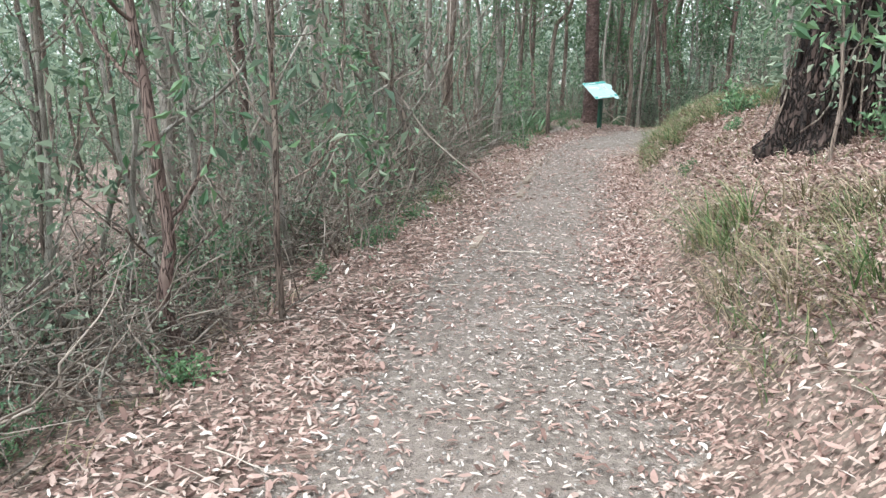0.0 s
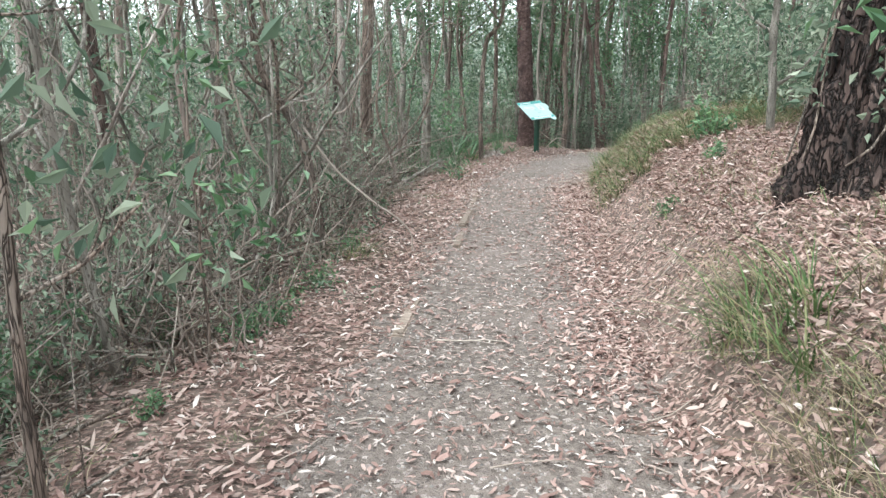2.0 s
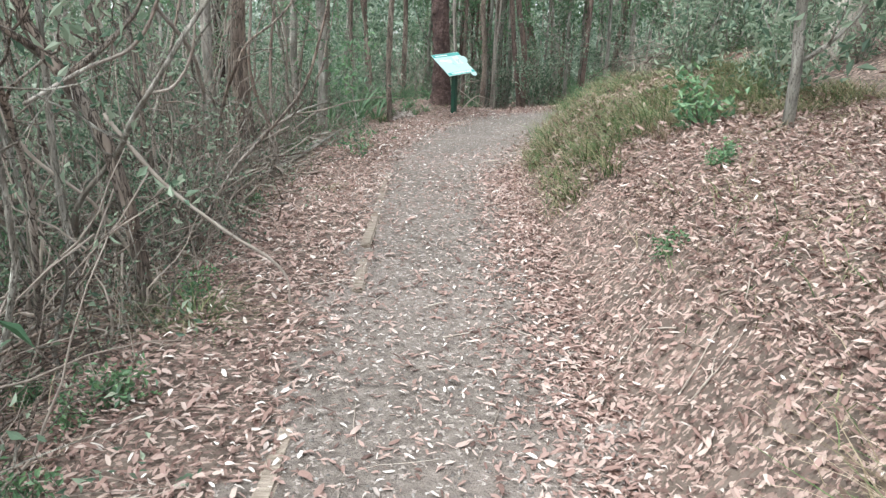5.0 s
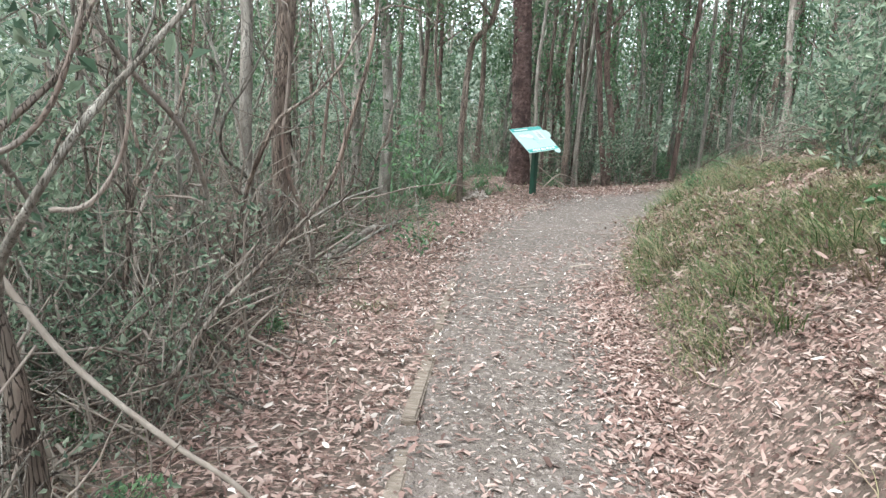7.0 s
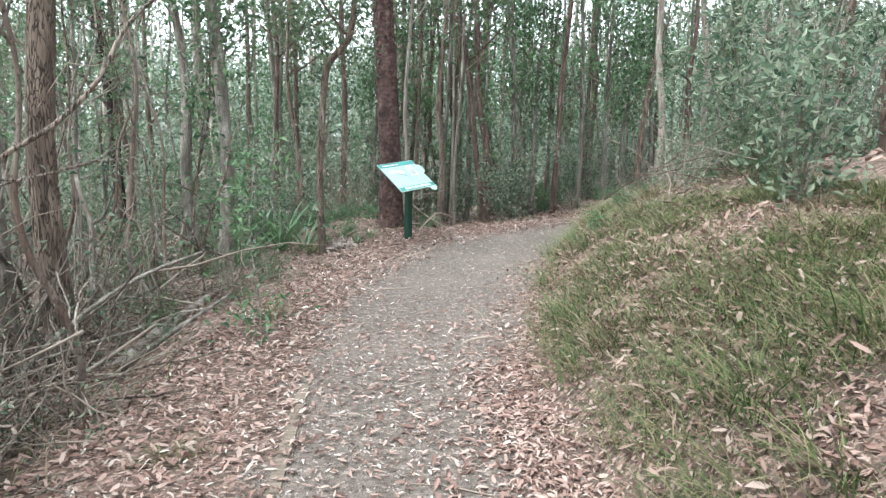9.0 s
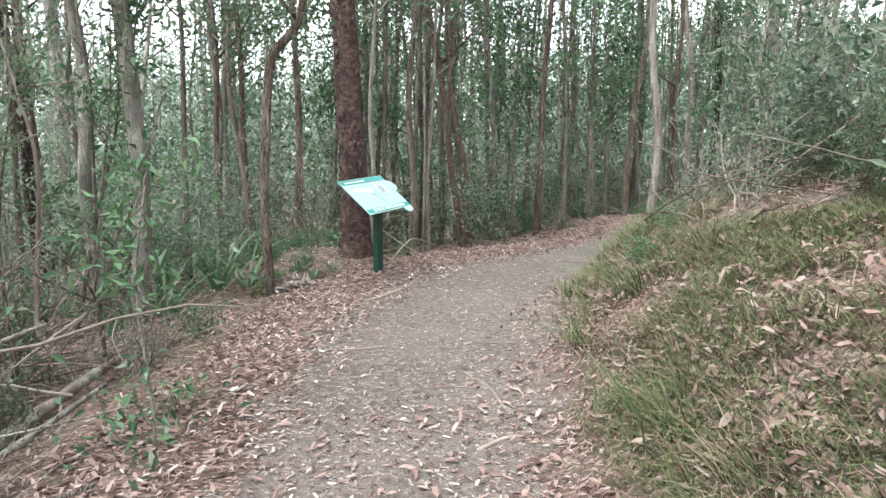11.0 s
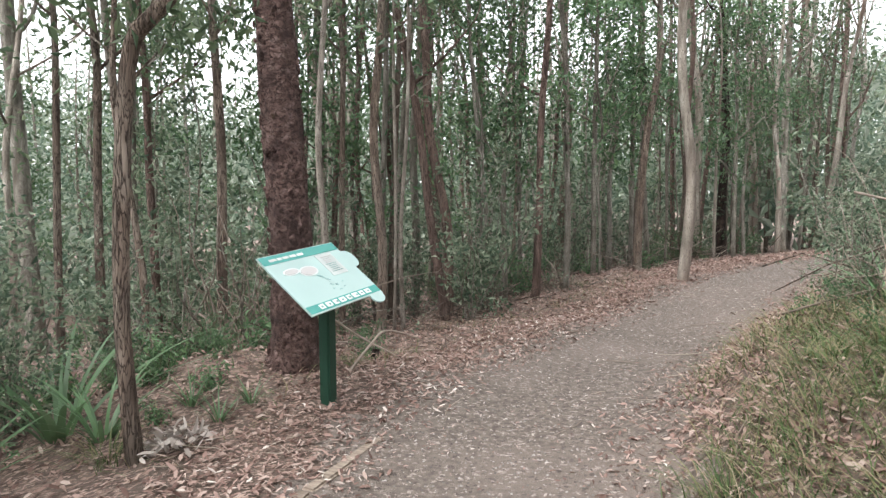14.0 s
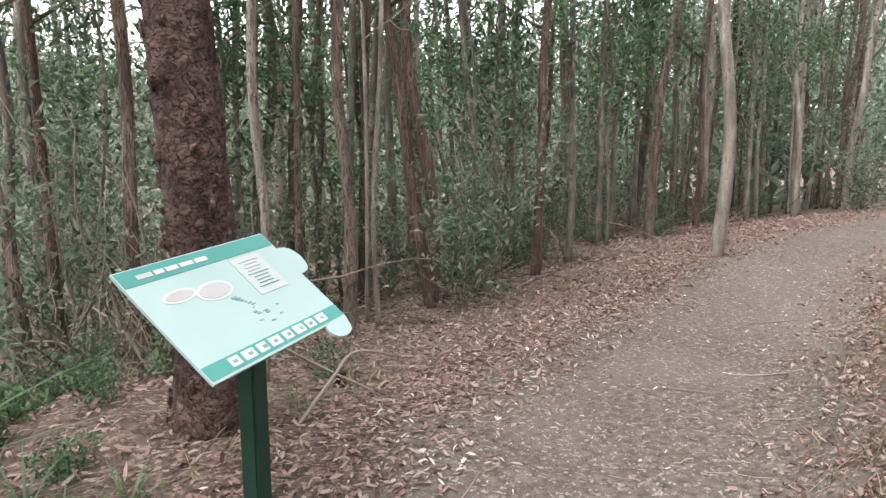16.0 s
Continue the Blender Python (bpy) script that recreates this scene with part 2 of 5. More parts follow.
def offset(x, y):
    """Signed metres from the path's centre line (right of it positive), and the metres along it."""
    x, y = np.atleast_1d(np.asarray(x, float)), np.atleast_1d(np.asarray(y, float))
    best, sign, along = np.full(x.shape, 1e9), np.ones(x.shape), np.zeros(x.shape)
    run = 0.0
    for (ax, ay), (bx, by) in zip(LINE[:-1], LINE[1:]):
        ux, uy = bx - ax, by - ay
        size = math.hypot(ux, uy)
        k = np.clip(((x - ax) * ux + (y - ay) * uy) / size ** 2, 0, 1)
        dx, dy = x - ax - k * ux, y - ay - k * uy
        d = np.hypot(dx, dy)
        near = d < best
        best = np.where(near, d, best)
        sign = np.where(near, np.where(ux * dy - uy * dx < 0, 1.0, -1.0), sign)
        along = np.where(near, run + k * size, along)
        run += size
    return best * sign, along


def ease(v):
    v = np.clip(v, 0, 1)
    return v * v * (3 - 2 * v)


def waves(x, y):
    return (np.sin(1.7 * x + 0.6 * y) * np.sin(1.3 * y - 0.4 * x + 1) + 0.6 * np.sin(3.9 * x - 1.1 * y + 2) * np.sin(3.1 * y + 0.8)
            + 0.4 * np.sin(7.3 * x + 2.1 * y) * np.sin(6.7 * y - 1.9 * x))


def land(x, y):
    x, y = np.atleast_1d(np.asarray(x, float)), np.atleast_1d(np.asarray(y, float))
    d, _ = offset(x, y)
    z = 0.15 * ease((y - 6) / 5) + 0.3 * ease((x - 8) / 4) + 0.38 * np.exp(-((x - 3.3) ** 2 + (y - 18.7) ** 2) / 2.25)
    right = np.interp(d, [0.8, 0.95, 1.2, 1.4, 1.65, 2, 2.6, 5, 10, 20, 60, 200], [0, 0.07, 0.31, 0.52, 0.75, 0.92, 1.12, 1.75, 2.7, 4.2, 6, 6])
    right = right * (1 - 0.45 * ease((x - 7) / 3))
    left = -np.interp(-d, [1.3, 11, 40, 80, 300], [0, 1.26, 4, 5, 5])
    rough = np.interp(np.abs(d), [0.7, 1.6, 8], [0.006, 0.035, 0.09])
    return z + np.where(d > 0, right, left) + rough * waves(x, y) + 0.01 * np.clip(d * d, 0, 0.5)


def height(x, y):
    return float(land(x, y)[0])


# ---- mesh tools ----
def mesh(name, verts, faces, mat, smooth=True):
    me = bpy.data.meshes.new(name)
    verts = np.asarray(verts, np.float32)
    if isinstance(faces, np.ndarray):
        me.vertices.add(len(verts))
        me.vertices.foreach_set("co", verts.ravel())
        me.loops.add(faces.size)
        me.loops.foreach_set("vertex_index", np.ascontiguousarray(faces, np.int32).ravel())
        me.polygons.add(len(faces))
        me.polygons.foreach_set("loop_start", np.arange(0, faces.size, faces.shape[1], dtype=np.int32))
        me.update(calc_edges=True)
    else:
        me.from_pydata(verts.tolist(), [], faces)
    me.materials.append(mat)
    (me.shade_smooth if smooth else me.shade_flat)()
    me.update()
    return me


def part(name, data, parent, label=""):
    ob = new(name, data)
    ob.parent = parent
    if label:
        ob["label"] = label
    return ob


def solid(bm, name, mat, bevel=0.0):
    """A mesh from a bmesh, with its edges rounded."""
    if bevel:
        bmesh.ops.bevel(bm, geom=list(bm.edges), offset=bevel, segments=2, affect="EDGES")
    bmesh.ops.recalc_face_normals(bm, faces=bm.faces)
    me = bpy.data.meshes.new(name)
    bm.to_mesh(me)
    bm.free()
    me.materials.append(mat)
    return me


def block(name, size, mat, bevel=0.0, centre=(0, 0, 0)):
    bm = bmesh.new()
    bmesh.ops.create_cube(bm, size=1, matrix=Matrix.Translation(centre) @ Matrix.Diagonal((*size, 1)))
    return solid(bm, name, mat, bevel)


def tube(points, radii, sides=8, lump=0.0, seed=0, ridge=0.0):
    """A bent, tapering tube, closed at its ends, with an uneven skin."""
    p = np.asarray(points, float)
    r = np.asarray(radii, float)
    t = np.gradient(p, axis=0)
    t /= np.linalg.norm(t, axis=1)[:, None] + 1e-9
    ref = np.where(np.abs(t[:, 2:3]) > 0.92, np.array([[1.0, 0, 0]]), np.array([[0, 0, 1.0]]))
    if np.abs(t[:, 2]).mean() > 0.5:
        ref = np.tile([[1.0, 0.05, 0]], (len(p), 1))
    else:
        ref = np.tile([[0.05, 0.1, 1.0]], (len(p), 1))
    a = np.cross(t, ref)
    a /= np.linalg.norm(a, axis=1)[:, None] + 1e-9
    b = np.cross(t, a)
    ang = np.arange(sides) / sides * 2 * np.pi
    rad = np.repeat(r[:, None], sides, 1)
    if lump:
        g = np.random.default_rng(seed + 11)
        w = g.uniform(-1, 1, rad.shape)
        w = (w + np.roll(w, 1, 1) + np.roll(w, 1, 0)) / 1.8
        rad = rad * (1 + lump * w)
    if ridge:
        g = np.random.default_rng(seed + 12)
        w = g.uniform(-1, 1, sides) + 0.8 * np.sin(ang * 5 + 1) + 0.5 * np.sin(ang * 9)
        rad = rad * (1 + ridge * 0.5 * w[None, :] * np.linspace(1.5, 0.8, len(p))[:, None])
    v = p[:, None, :] + rad[..., None] * (np.cos(ang)[None, :, None] * a[:, None, :] + np.sin(ang)[None, :, None] * b[:, None, :])
    n = len(p)
    i, j = np.meshgrid(np.arange(n - 1), np.arange(sides), indexing="ij")
    k = (j + 1) % sides
    f = np.stack([i * sides + j, i * sides + k, (i + 1) * sides + k, (i + 1) * sides + j], -1).reshape(-1, 4)
    faces = f.tolist() + [list(range(sides))[::-1], list(range((n - 1) * sides, n * sides))]
    return v.reshape(-1, 3), faces


def join(pieces):
    starts = np.cumsum([0] + [len(v) for v, _ in pieces])
    verts = np.concatenate([np.asarray(v) for v, _ in pieces])
    if all(isinstance(f, np.ndarray) for _, f in pieces):
        return verts, np.concatenate([f + b for (_, f), b in zip(pieces, starts)])
    return verts, [[q + int(b) for q in one] for (_, f), b in zip(pieces, starts) for one in f]


def unit(v):
    return v / (np.linalg.norm(v, axis=-1, keepdims=True) + 1e-9)


def leaves(at, way, length, width, g, fold=0.25, bend=0.15):
    """Pointed leaves, folded along the midrib: seven corners, four faces each."""
    n = len(at)
    way = unit(np.asarray(way, float))
    side = unit(np.cross(way, g.normal(0, 1, (n, 3))))
    up = np.cross(side, way)
    L, W = np.broadcast_to(length, n)[:, None], np.broadcast_to(width, n)[:, None]
    tip = at + way * L - up * L * bend
    a = at + way * L * 0.45
    v = np.stack([at, a + side * W * 0.5 + up * W * fold, tip, a - side * W * 0.5 + up * W * fold], 1)
    f = np.arange(n)[:, None] * 4 + np.array([0, 1, 2, 3])
    tri = np.concatenate([f[:, [0, 1, 2]], f[:, [0, 2, 3]]])
    return v.reshape(-1, 3), tri


def blades(base, way, length, width, g, bends=3, droop=0.5):
    """Narrow blades that rise and hang over: strips of a few faces."""
    n = len(base)
    way = unit(np.asarray(way, float))
    flat = way * np.array([1, 1, 0])
    side = unit(np.stack([-flat[:, 1], flat[:, 0], np.zeros(n)], 1) + 1e-6)
    L, W = np.broadcast_to(length, n)[:, None], np.broadcast_to(width, n)[:, None]
    rows = []
    for i in range(bends + 1):
        u = i / bends
        c = base + way * L * u + unit(flat + 1e-6) * L * u * u * droop * 0.6 - np.array([0, 0, 1.0]) * L * u * u * droop * 0.55
        w = W * (1 - u) ** 0.7 * 0.5 + 0.0006
        rows += [c - side * w, c + side * w]
    v = np.stack(rows, 1)
    m = 2 * (bends + 1)
    f = np.concatenate([np.arange(n)[:, None] * m + np.array([2 * i, 2 * i + 1, 2 * i + 3, 2 * i + 2]) for i in range(bends)])
    return v.reshape(-1, 3), f


# ---- ground: one sheet out to the horizon ----
def ground():
    def axis(lo, hi, step):
        near = np.arange(lo, hi, step)
        far = np.array([1, 2, 4, 7, 12, 20, 35, 60, 110, 200, 400, 800.0])
        return np.concatenate([lo - far[::-1], near, hi + far])
    xs, ys = axis(-10, 20, 0.14), axis(-5, 30, 0.14)
    gx, gy = np.meshgrid(xs, ys, indexing="ij")
    z = land(gx.ravel(), gy.ravel())
    d, _ = offset(gx.ravel(), gy.ravel())
    v = np.stack([gx.ravel(), gy.ravel(), z], 1)
    nx, ny = gx.shape
    i, j = np.meshgrid(np.arange(nx - 1), np.arange(ny - 1), indexing="ij")
    f = np.stack([i * ny + j, (i + 1) * ny + j, (i + 1) * ny + j + 1, i * ny + j + 1], -1).reshape(-1, 4)
    tagged(new("ground", mesh("ground", v, f, SOIL)), "brown forest soil under leaf litter on a slope", "ground", kind="structure")


def path_sheet():
    """The trodden grit strip, a few millimetres proud of the soil, with a wandering edge."""
    line = spline(CENTRE[1:17], 40)
    t = unit(np.gradient(line, axis=0))
    n = np.stack([t[:, 1], -t[:, 0]], 1)
    s = np.arange(len(line))
    cols = 13
    rows = []
    half = np.interp(line[:, 1], [0, 5, 8, 10, 12, 15, 18, 21], [0.88, 0.9, 0.8, 0.62, 0.8, 1.2, 1.3, 1.1])
    jag = np.random.default_rng(33).normal(0, 0.05, (2, len(line)))
    wob = jag[0] + 0.09 * np.sin(s * 0.31) + 0.06 * np.sin(s * 0.83 + 1) + 0.04 * np.sin(s * 1.9)
    wob2 = jag[1] + 0.09 * np.sin(s * 0.27 + 2) + 0.06 * np.sin(s * 0.91) + 0.04 * np.sin(s * 2.1)
    for c in range(cols):
        u = c / (cols - 1)
        off = (-half + wob) * (1 - u) + (half + wob2) * u
        x, y = line[:, 0] + n[:, 0] * off, line[:, 1] + n[:, 1] * off
        lift = 0.014 if 0 < c < cols - 1 else -0.02
        rows.append(np.stack([x, y, land(x, y) + lift], 1))
    v = np.stack(rows, 1)
    m = len(line)
    i, j = np.meshgrid(np.arange(m - 1), np.arange(cols - 1), indexing="ij")
    f = np.stack([i * cols + j, i * cols + j + 1, (i + 1) * cols + j + 1, (i + 1) * cols + j], -1).reshape(-1, 4)
    tagged(new("path", mesh("path", v.reshape(-1, 3), f, GRIT)), "grey-brown trodden grit walking path", "path", kind="structure")


ground()
path_sheet()


# ---- trees ----
def limb_points(start, way, length, g, steps=7, wander=0.25, lift=0.15):
    p = [np.asarray(start, float)]
    w = unit(np.asarray(way, float))
    for _ in range(steps):
        w = unit(w + g.normal(0, wander, 3) * 0.5 + np.array([0, 0, lift]))
        p.append(p[-1] + w * length / steps)
    return np.array(p)


def crown_leaves(tips, per, spread, size, g, droop=0.6):
    at = np.repeat(np.asarray(tips), per, 0)
    at = at + g.normal(0, 1, at.shape) * spread * np.array([1, 1, 0.7])
    way = g.normal(0, 1, at.shape) - np.array([0, 0, droop])
    L = size * g.uniform(0.6, 1.3, len(at))
    return leaves(at, way, L, L * 0.4, g)


def tree(name, label, line, radii, bark, leaf, seed, limbs=6, first=0.55, reach=2.2, per=60, spread=0.45, leaf_size=0.13, sides=10, lump=0.06, group="", ridge=0.0):
    """A tree round a bent trunk line whose foot is the origin: trunk, limbs and a crown of leaves."""
    g = np.random.default_rng(seed)
    root = new(name)
    tagged(root, label, "tree", group)
    line = np.asarray(line, float)
    steps = max(2, int(np.linalg.norm(np.diff(line, axis=0), axis=1).sum() / 0.35 / max(1, len(line) - 1)))
    body = spline(line, steps)
    k = np.linspace(0, 1, len(body))
    rad = np.interp(k, np.linspace(0, 1, len(radii)), radii)
    part("trunk", mesh("trunk", *tube(body, rad, sides, lump, seed, ridge), bark), root)
    tips = [body[-1], body[-2]]
    for i in range(limbs):
        u = first + (1 - first) * (i + g.uniform(0, 0.8)) / limbs
        a = int(min(len(body) - 2, u * (len(body) - 1)))
        turn = i * 2.4 + g.uniform(0, 1)
        way = np.array([math.cos(turn), math.sin(turn), g.uniform(0.3, 1.1)])
        pts = limb_points(body[a], way, reach * g.uniform(0.6, 1.2) * (1.25 - 0.5 * u), g)
        rr = np.linspace(rad[a] * 0.5, 0.006, len(pts))
        pieces = [tube(pts, rr, 6)]
        tips += [pts[-1], pts[-2], pts[-3]]
        for q in range(3):
            b = g.integers(2, len(pts) - 1)
            sub = limb_points(pts[b], unit(g.normal(0, 1, 3) + [0, 0, 0.3]), reach * 0.35, g, 4)
            pieces.append(tube(sub, np.linspace(rr[b] * 0.6, 0.004, len(sub)), 5))
            tips += [sub[-1], sub[-2]]
        part("limb", mesh("limb", *join(pieces), bark), root)
    if per:
        part("crown", mesh("crown", *crown_leaves(tips, per, spread, leaf_size, g), leaf, False), root)
    return root


def sapling(name, label, high, seed, bark, leaf, thick=0.022, count=500, size=0.11, low=0.12, group="", spread=0.5, bare=False):
    """A thin whip of a tree with side twigs and leaves most of the way down."""
    g = np.random.default_rng(seed)
    root = tagged(new(name), label, "sapling", group)
    pts = [np.zeros(3)]
    w = np.array([g.normal(0, 0.06), g.normal(0, 0.06), 1.0])
    for _ in range(10):
        w = unit(w + g.normal(0, 0.07, 3) + [0, 0, 0.05])
        pts.append(pts[-1] + w * high / 10)
    body = np.array(pts)
    pieces = [tube(body, np.linspace(thick, 0.005, len(body)), 7, 0.08, seed)]
    tips = []
    for i in range(int(high * 3.2)):
        u = g.uniform(low, 1)
        c = np.array([np.interp(u * 10, np.arange(11), body[:, q]) for q in range(3)])
        a = g.uniform(0, 6.28)
        tw = limb_points(c, (math.cos(a), math.sin(a), g.uniform(0, 0.8)), spread * g.uniform(0.5, 1.4), g, 4)
        pieces.append(tube(tw, np.linspace(0.007, 0.003, len(tw)), 4))
        tips += [tw[-1], tw[-2], tw[2]]
    part("stem", mesh("stem", *join(pieces), bark), root)
    if not bare:
        part("foliage", mesh("foliage", *crown_leaves(tips, max(3, count // len(tips)), 0.16, size, g, 0.3), leaf, False), root)
    return root


def put(ob, x, y, rz=0.0, size=1.0, sink=0.05, lean=(0, 0)):
    ob.matrix_basis = pose(x, y, height(x, y) - sink, lean[0], lean[1], rz) @ Matrix.Diagonal((size, size, size, 1))
    return ob


def again(ob, x, y, rz=0.0, size=1.0, sink=0.05, lean=(0, 0), tall=1.0):
    c = copy_thing(ob, pose(x, y, height(x, y) - sink, lean[0], lean[1], rz) @ Matrix.Diagonal((size, size, size * tall, 1)))
    return c


# the tree behind the sign: rough red-brown bark, swollen foot
sign_tree = tree("ironbark_tree", "large tree with rough flaky red-brown bark beside the sign", [(0, 0, -0.1), (0.0, 0.02, 0.3), (0, 0.03, 1), (-0.05, 0.06, 2.2), (-0.14, 0.1, 4), (-0.3, 0.1, 7), (-0.3, 0.2, 11), (0, 0, 15)],
                 [0.28, 0.2, 0.172, 0.162, 0.155, 0.145, 0.11, 0.05], BARK_RED, GUM, 3, limbs=8, first=0.6, reach=3.5, per=90, sides=36, lump=0.09)
put(sign_tree, 4.02, 18.12)

# the old tree on the bank, with a flared foot wrapped in roots
bank_tree = tree("old_tree", "massive old tree with dark furrowed bark on the bank", [(0, 0, -0.3), (0, 0, 0.25), (0.03, 0.02, 0.8), (0.1, 0.05, 2), (0.2, 0.1, 5), (0.2, 0.1, 9), (0.5, 0, 15)],
                 [0.6, 0.38, 0.29, 0.245, 0.23, 0.2, 0.08], BARK_DARK, GUM, 5, limbs=8, first=0.6, reach=4, per=50, sides=96, lump=0.16, ridge=0.16)
put(bank_tree, 3.33, 5.75)


def bark_strips(root, count, seed, heights, radii, mid_x, mid_y, tall, wide, bark):
    """Loose, lifting plates of bark on a trunk."""
    g = np.random.default_rng(seed)
    for k in range(count):
        z0, L, a = g.uniform(0.05, 3.6), g.uniform(*tall), g.uniform(0, 6.283)
        z = np.linspace(z0, z0 + L, 5)
        r = np.interp(z, heights, radii) + 0.3 * wide + np.linspace(0.0, g.uniform(0, 0.8 * wide), 5)
        turn = a + np.linspace(0, g.normal(0, 0.1), 5)
        pts = np.column_stack([np.cos(turn) * r + np.interp(z, heights, mid_x), np.sin(turn) * r + np.interp(z, heights, mid_y), z - 0.05])
        part("bark_strip", mesh("bark_strip", *tube(pts, np.array([0.2, 0.8, 1.0, 0.85, 0.25]) * wide * g.uniform(0.6, 1.2), 5, 0.25, k), bark, False), root)


bark_strips(bank_tree, 150, 14, [0, 0.25, 0.55, 1.1, 2.3, 5], [0.56, 0.46, 0.38, 0.3, 0.255, 0.24], [0, 0, 0.02, 0.04, 0.11, 0.2], [0, 0, 0.01, 0.02, 0.055, 0.1], (0.12, 0.45), 0.03, BARK_DARK)
bark_strips(sign_tree, 150, 13, [0, 0.3, 1, 2.2, 4], [0.245, 0.198, 0.172, 0.162, 0.155], [0, 0, 0, -0.05, -0.14], [0, 0.02, 0.03, 0.06, 0.1], (0.04, 0.12), 0.02, BARK_RED)


def climber():
    """Leafy creeper on the old tree's trunk."""
    g = np.random.default_rng(15)
    root = tagged(new("climbing_vine"), "leafy creeper clinging to the old tree's trunk", "vine")
    for k in range(7):
        a0 = radians(170 + 22 * k)
        z = np.linspace(0.1, g.uniform(1.2, 3.2), 12)
        r = np.interp(z, [0, 0.25, 0.55, 1.1, 2.3, 5], [0.56, 0.46, 0.38, 0.31, 0.27, 0.25]) + 0.03
        a = a0 + np.cumsum(g.normal(0, 0.09, 12))
        mid = np.interp(z, [0, 0.8, 2, 5], [0, 0.03, 0.1, 0.2])
        pts = np.column_stack([np.cos(a) * r + mid, np.sin(a) * r + mid * 0.5, z])
        part("stem", mesh("stem", *tube(pts, np.linspace(0.008, 0.004, 12), 6, 0.1, k), BARK_BROWN), root)
        at = np.repeat(pts[2:], 7, 0) + g.normal(0, 0.06, (70, 3))
        out = np.column_stack([np.cos(np.repeat(a[2:], 7)), np.sin(np.repeat(a[2:], 7)), np.full(70, -0.4)])
        L = g.uniform(0.05, 0.11, 70)
        part("foliage", mesh("foliage", *leaves(at + out * 0.03, out + g.normal(0, 0.6, (70, 3)), L, L * 0.5, g), DUSTY, False), root)
    root.matrix_basis = pose(3.33, 5.75, height(3.33, 5.75))


climber()

KINDS = {"red": BARK_RUST, "grey": BARK_GREY, "pale": BARK_PALE, "brown": BARK_BROWN, "dark": BARK_DARK}
WORDS = {"red": "slender tree with red-brown bark", "grey": "slender tree with smooth grey bark", "pale": "slender tree with pale peeling bark",
         "brown": "slender tree with brown stringy bark", "dark": "slender tree with dark bark"}
# x, y, thickness, height, lean east and north per metre, bark
STANDING = [
    (5.8, 20.95, 0.16, 11, 0.01, 0, "brown"), (7.5, 23.8, 0.19, 13, 0.01, 0, "grey"), (7.35, 22.1, 0.2, 12, -0.06, 0.02, "red"),
    (14.6, 26.2, 0.26, 14, 0.03, -0.02, "brown"), (12.2, 23.2, 0.2, 11, 0.04, -0.03, "brown"), (10.8, 20.55, 0.2, 14, 0.0, 0.0, "pale"),
    (17.6, 26.0, 0.3, 14, -0.02, 0.02, "dark"), (19.5, 24.2, 0.2, 11, 0.05, -0.08, "pale"), (2.85, 20.75, 0.11, 8, -0.03, 0, "brown"),
    (3.8, 21.2, 0.16, 11, 0.0, 0, "brown"), (4.52, 19.2, 0.09, 9, 0.03, 0.0, "pale"), (3.1, 22.6, 0.15, 10, -0.02, 0, "red"),
    (1.2, 26.5, 0.38, 15, -0.02, 0, "grey"), (2.5, 20.9, 0.13, 10, -0.03, 0, "brown"), (2.7, 23.6, 0.17, 12, -0.02, 0, "grey"),
    (-1.4, 34.0, 0.6, 17, 0, 0, "grey"), (-3.1, 7.65, 0.15, 9, 0.0, 0, "pale"), (-5.6, 14.2, 0.36, 14, 0.04, 0.02, "pale"),
    (-7.1, 19.5, 0.3, 13, -0.1, -0.03, "grey"), (-5.4, 17.8, 0.24, 12, 0.05, 0.02, "pale"), (0.22, 13.0, 0.25, 13, -0.05, 0.02, "brown"),
    (-0.2, 13.3, 0.17, 12, -0.04, 0.0, "pale"), (-4.5, 27.0, 0.5, 15, 0, 0, "brown"), (1.4, 16.75, 0.22, 12, -0.03, 0, "grey"),
    (1.1, 17.1, 0.16, 11, -0.06, 0, "grey"), (2.85, 24.4, 0.2, 12, 0.02, 0, "grey"), (9.4, 27.0, 0.34, 15, -0.04, 0.01, "red"),
    (8.4, 30.0, 0.3, 14, -0.04, 0.01, "grey"), (5.6, 24.0, 0.18, 12, 0.04, 0, "grey"), (-0.6, 24.4, 0.3, 13, -0.08, 0, "dark"),
    (6.6, 19.9 + 3.1, 0.14, 11, 0.02, 0, "grey"), (11.9, 25.5, 0.22, 13, 0.03, 0, "brown"), (6.2, 9.9, 0.45, 14, 0.02, 0, "pale"),
    (9.2, 13.4, 0.2, 12, 0.03, 0, "grey"), (10.6, 14.6, 0.22, 12, 0.02, 0, "pale"), (12.6, 16.2, 0.18, 11, 0.04, 0, "brown"),
]
for i, (x, y, w, h, lx, ly, kind) in enumerate(STANDING):
    w *= 0.78
    g = np.random.default_rng(100 + i)
    bend = [(lx * h * u + g.normal(0, min(0.09, w * 0.5)) * (u > 0), ly * h * u + g.normal(0, min(0.09, w * 0.5)) * (u > 0), h * u) for u in (0, 0.12, 0.25, 0.4, 0.6, 0.8, 1)]
    bend[0] = (0, 0, -0.1)
    t = tree("gum_tree", WORDS[kind], bend, [w * 0.62, w * 0.5, w * 0.46, w * 0.4, w * 0.3, w * 0.2, 0.02], KINDS[kind], GUM, 200 + i,
             limbs=6, first=0.45, reach=1.9, per=17, spread=0.3, leaf_size=0.14, sides=14, group="standing forest trees")
    put(t, x, y)

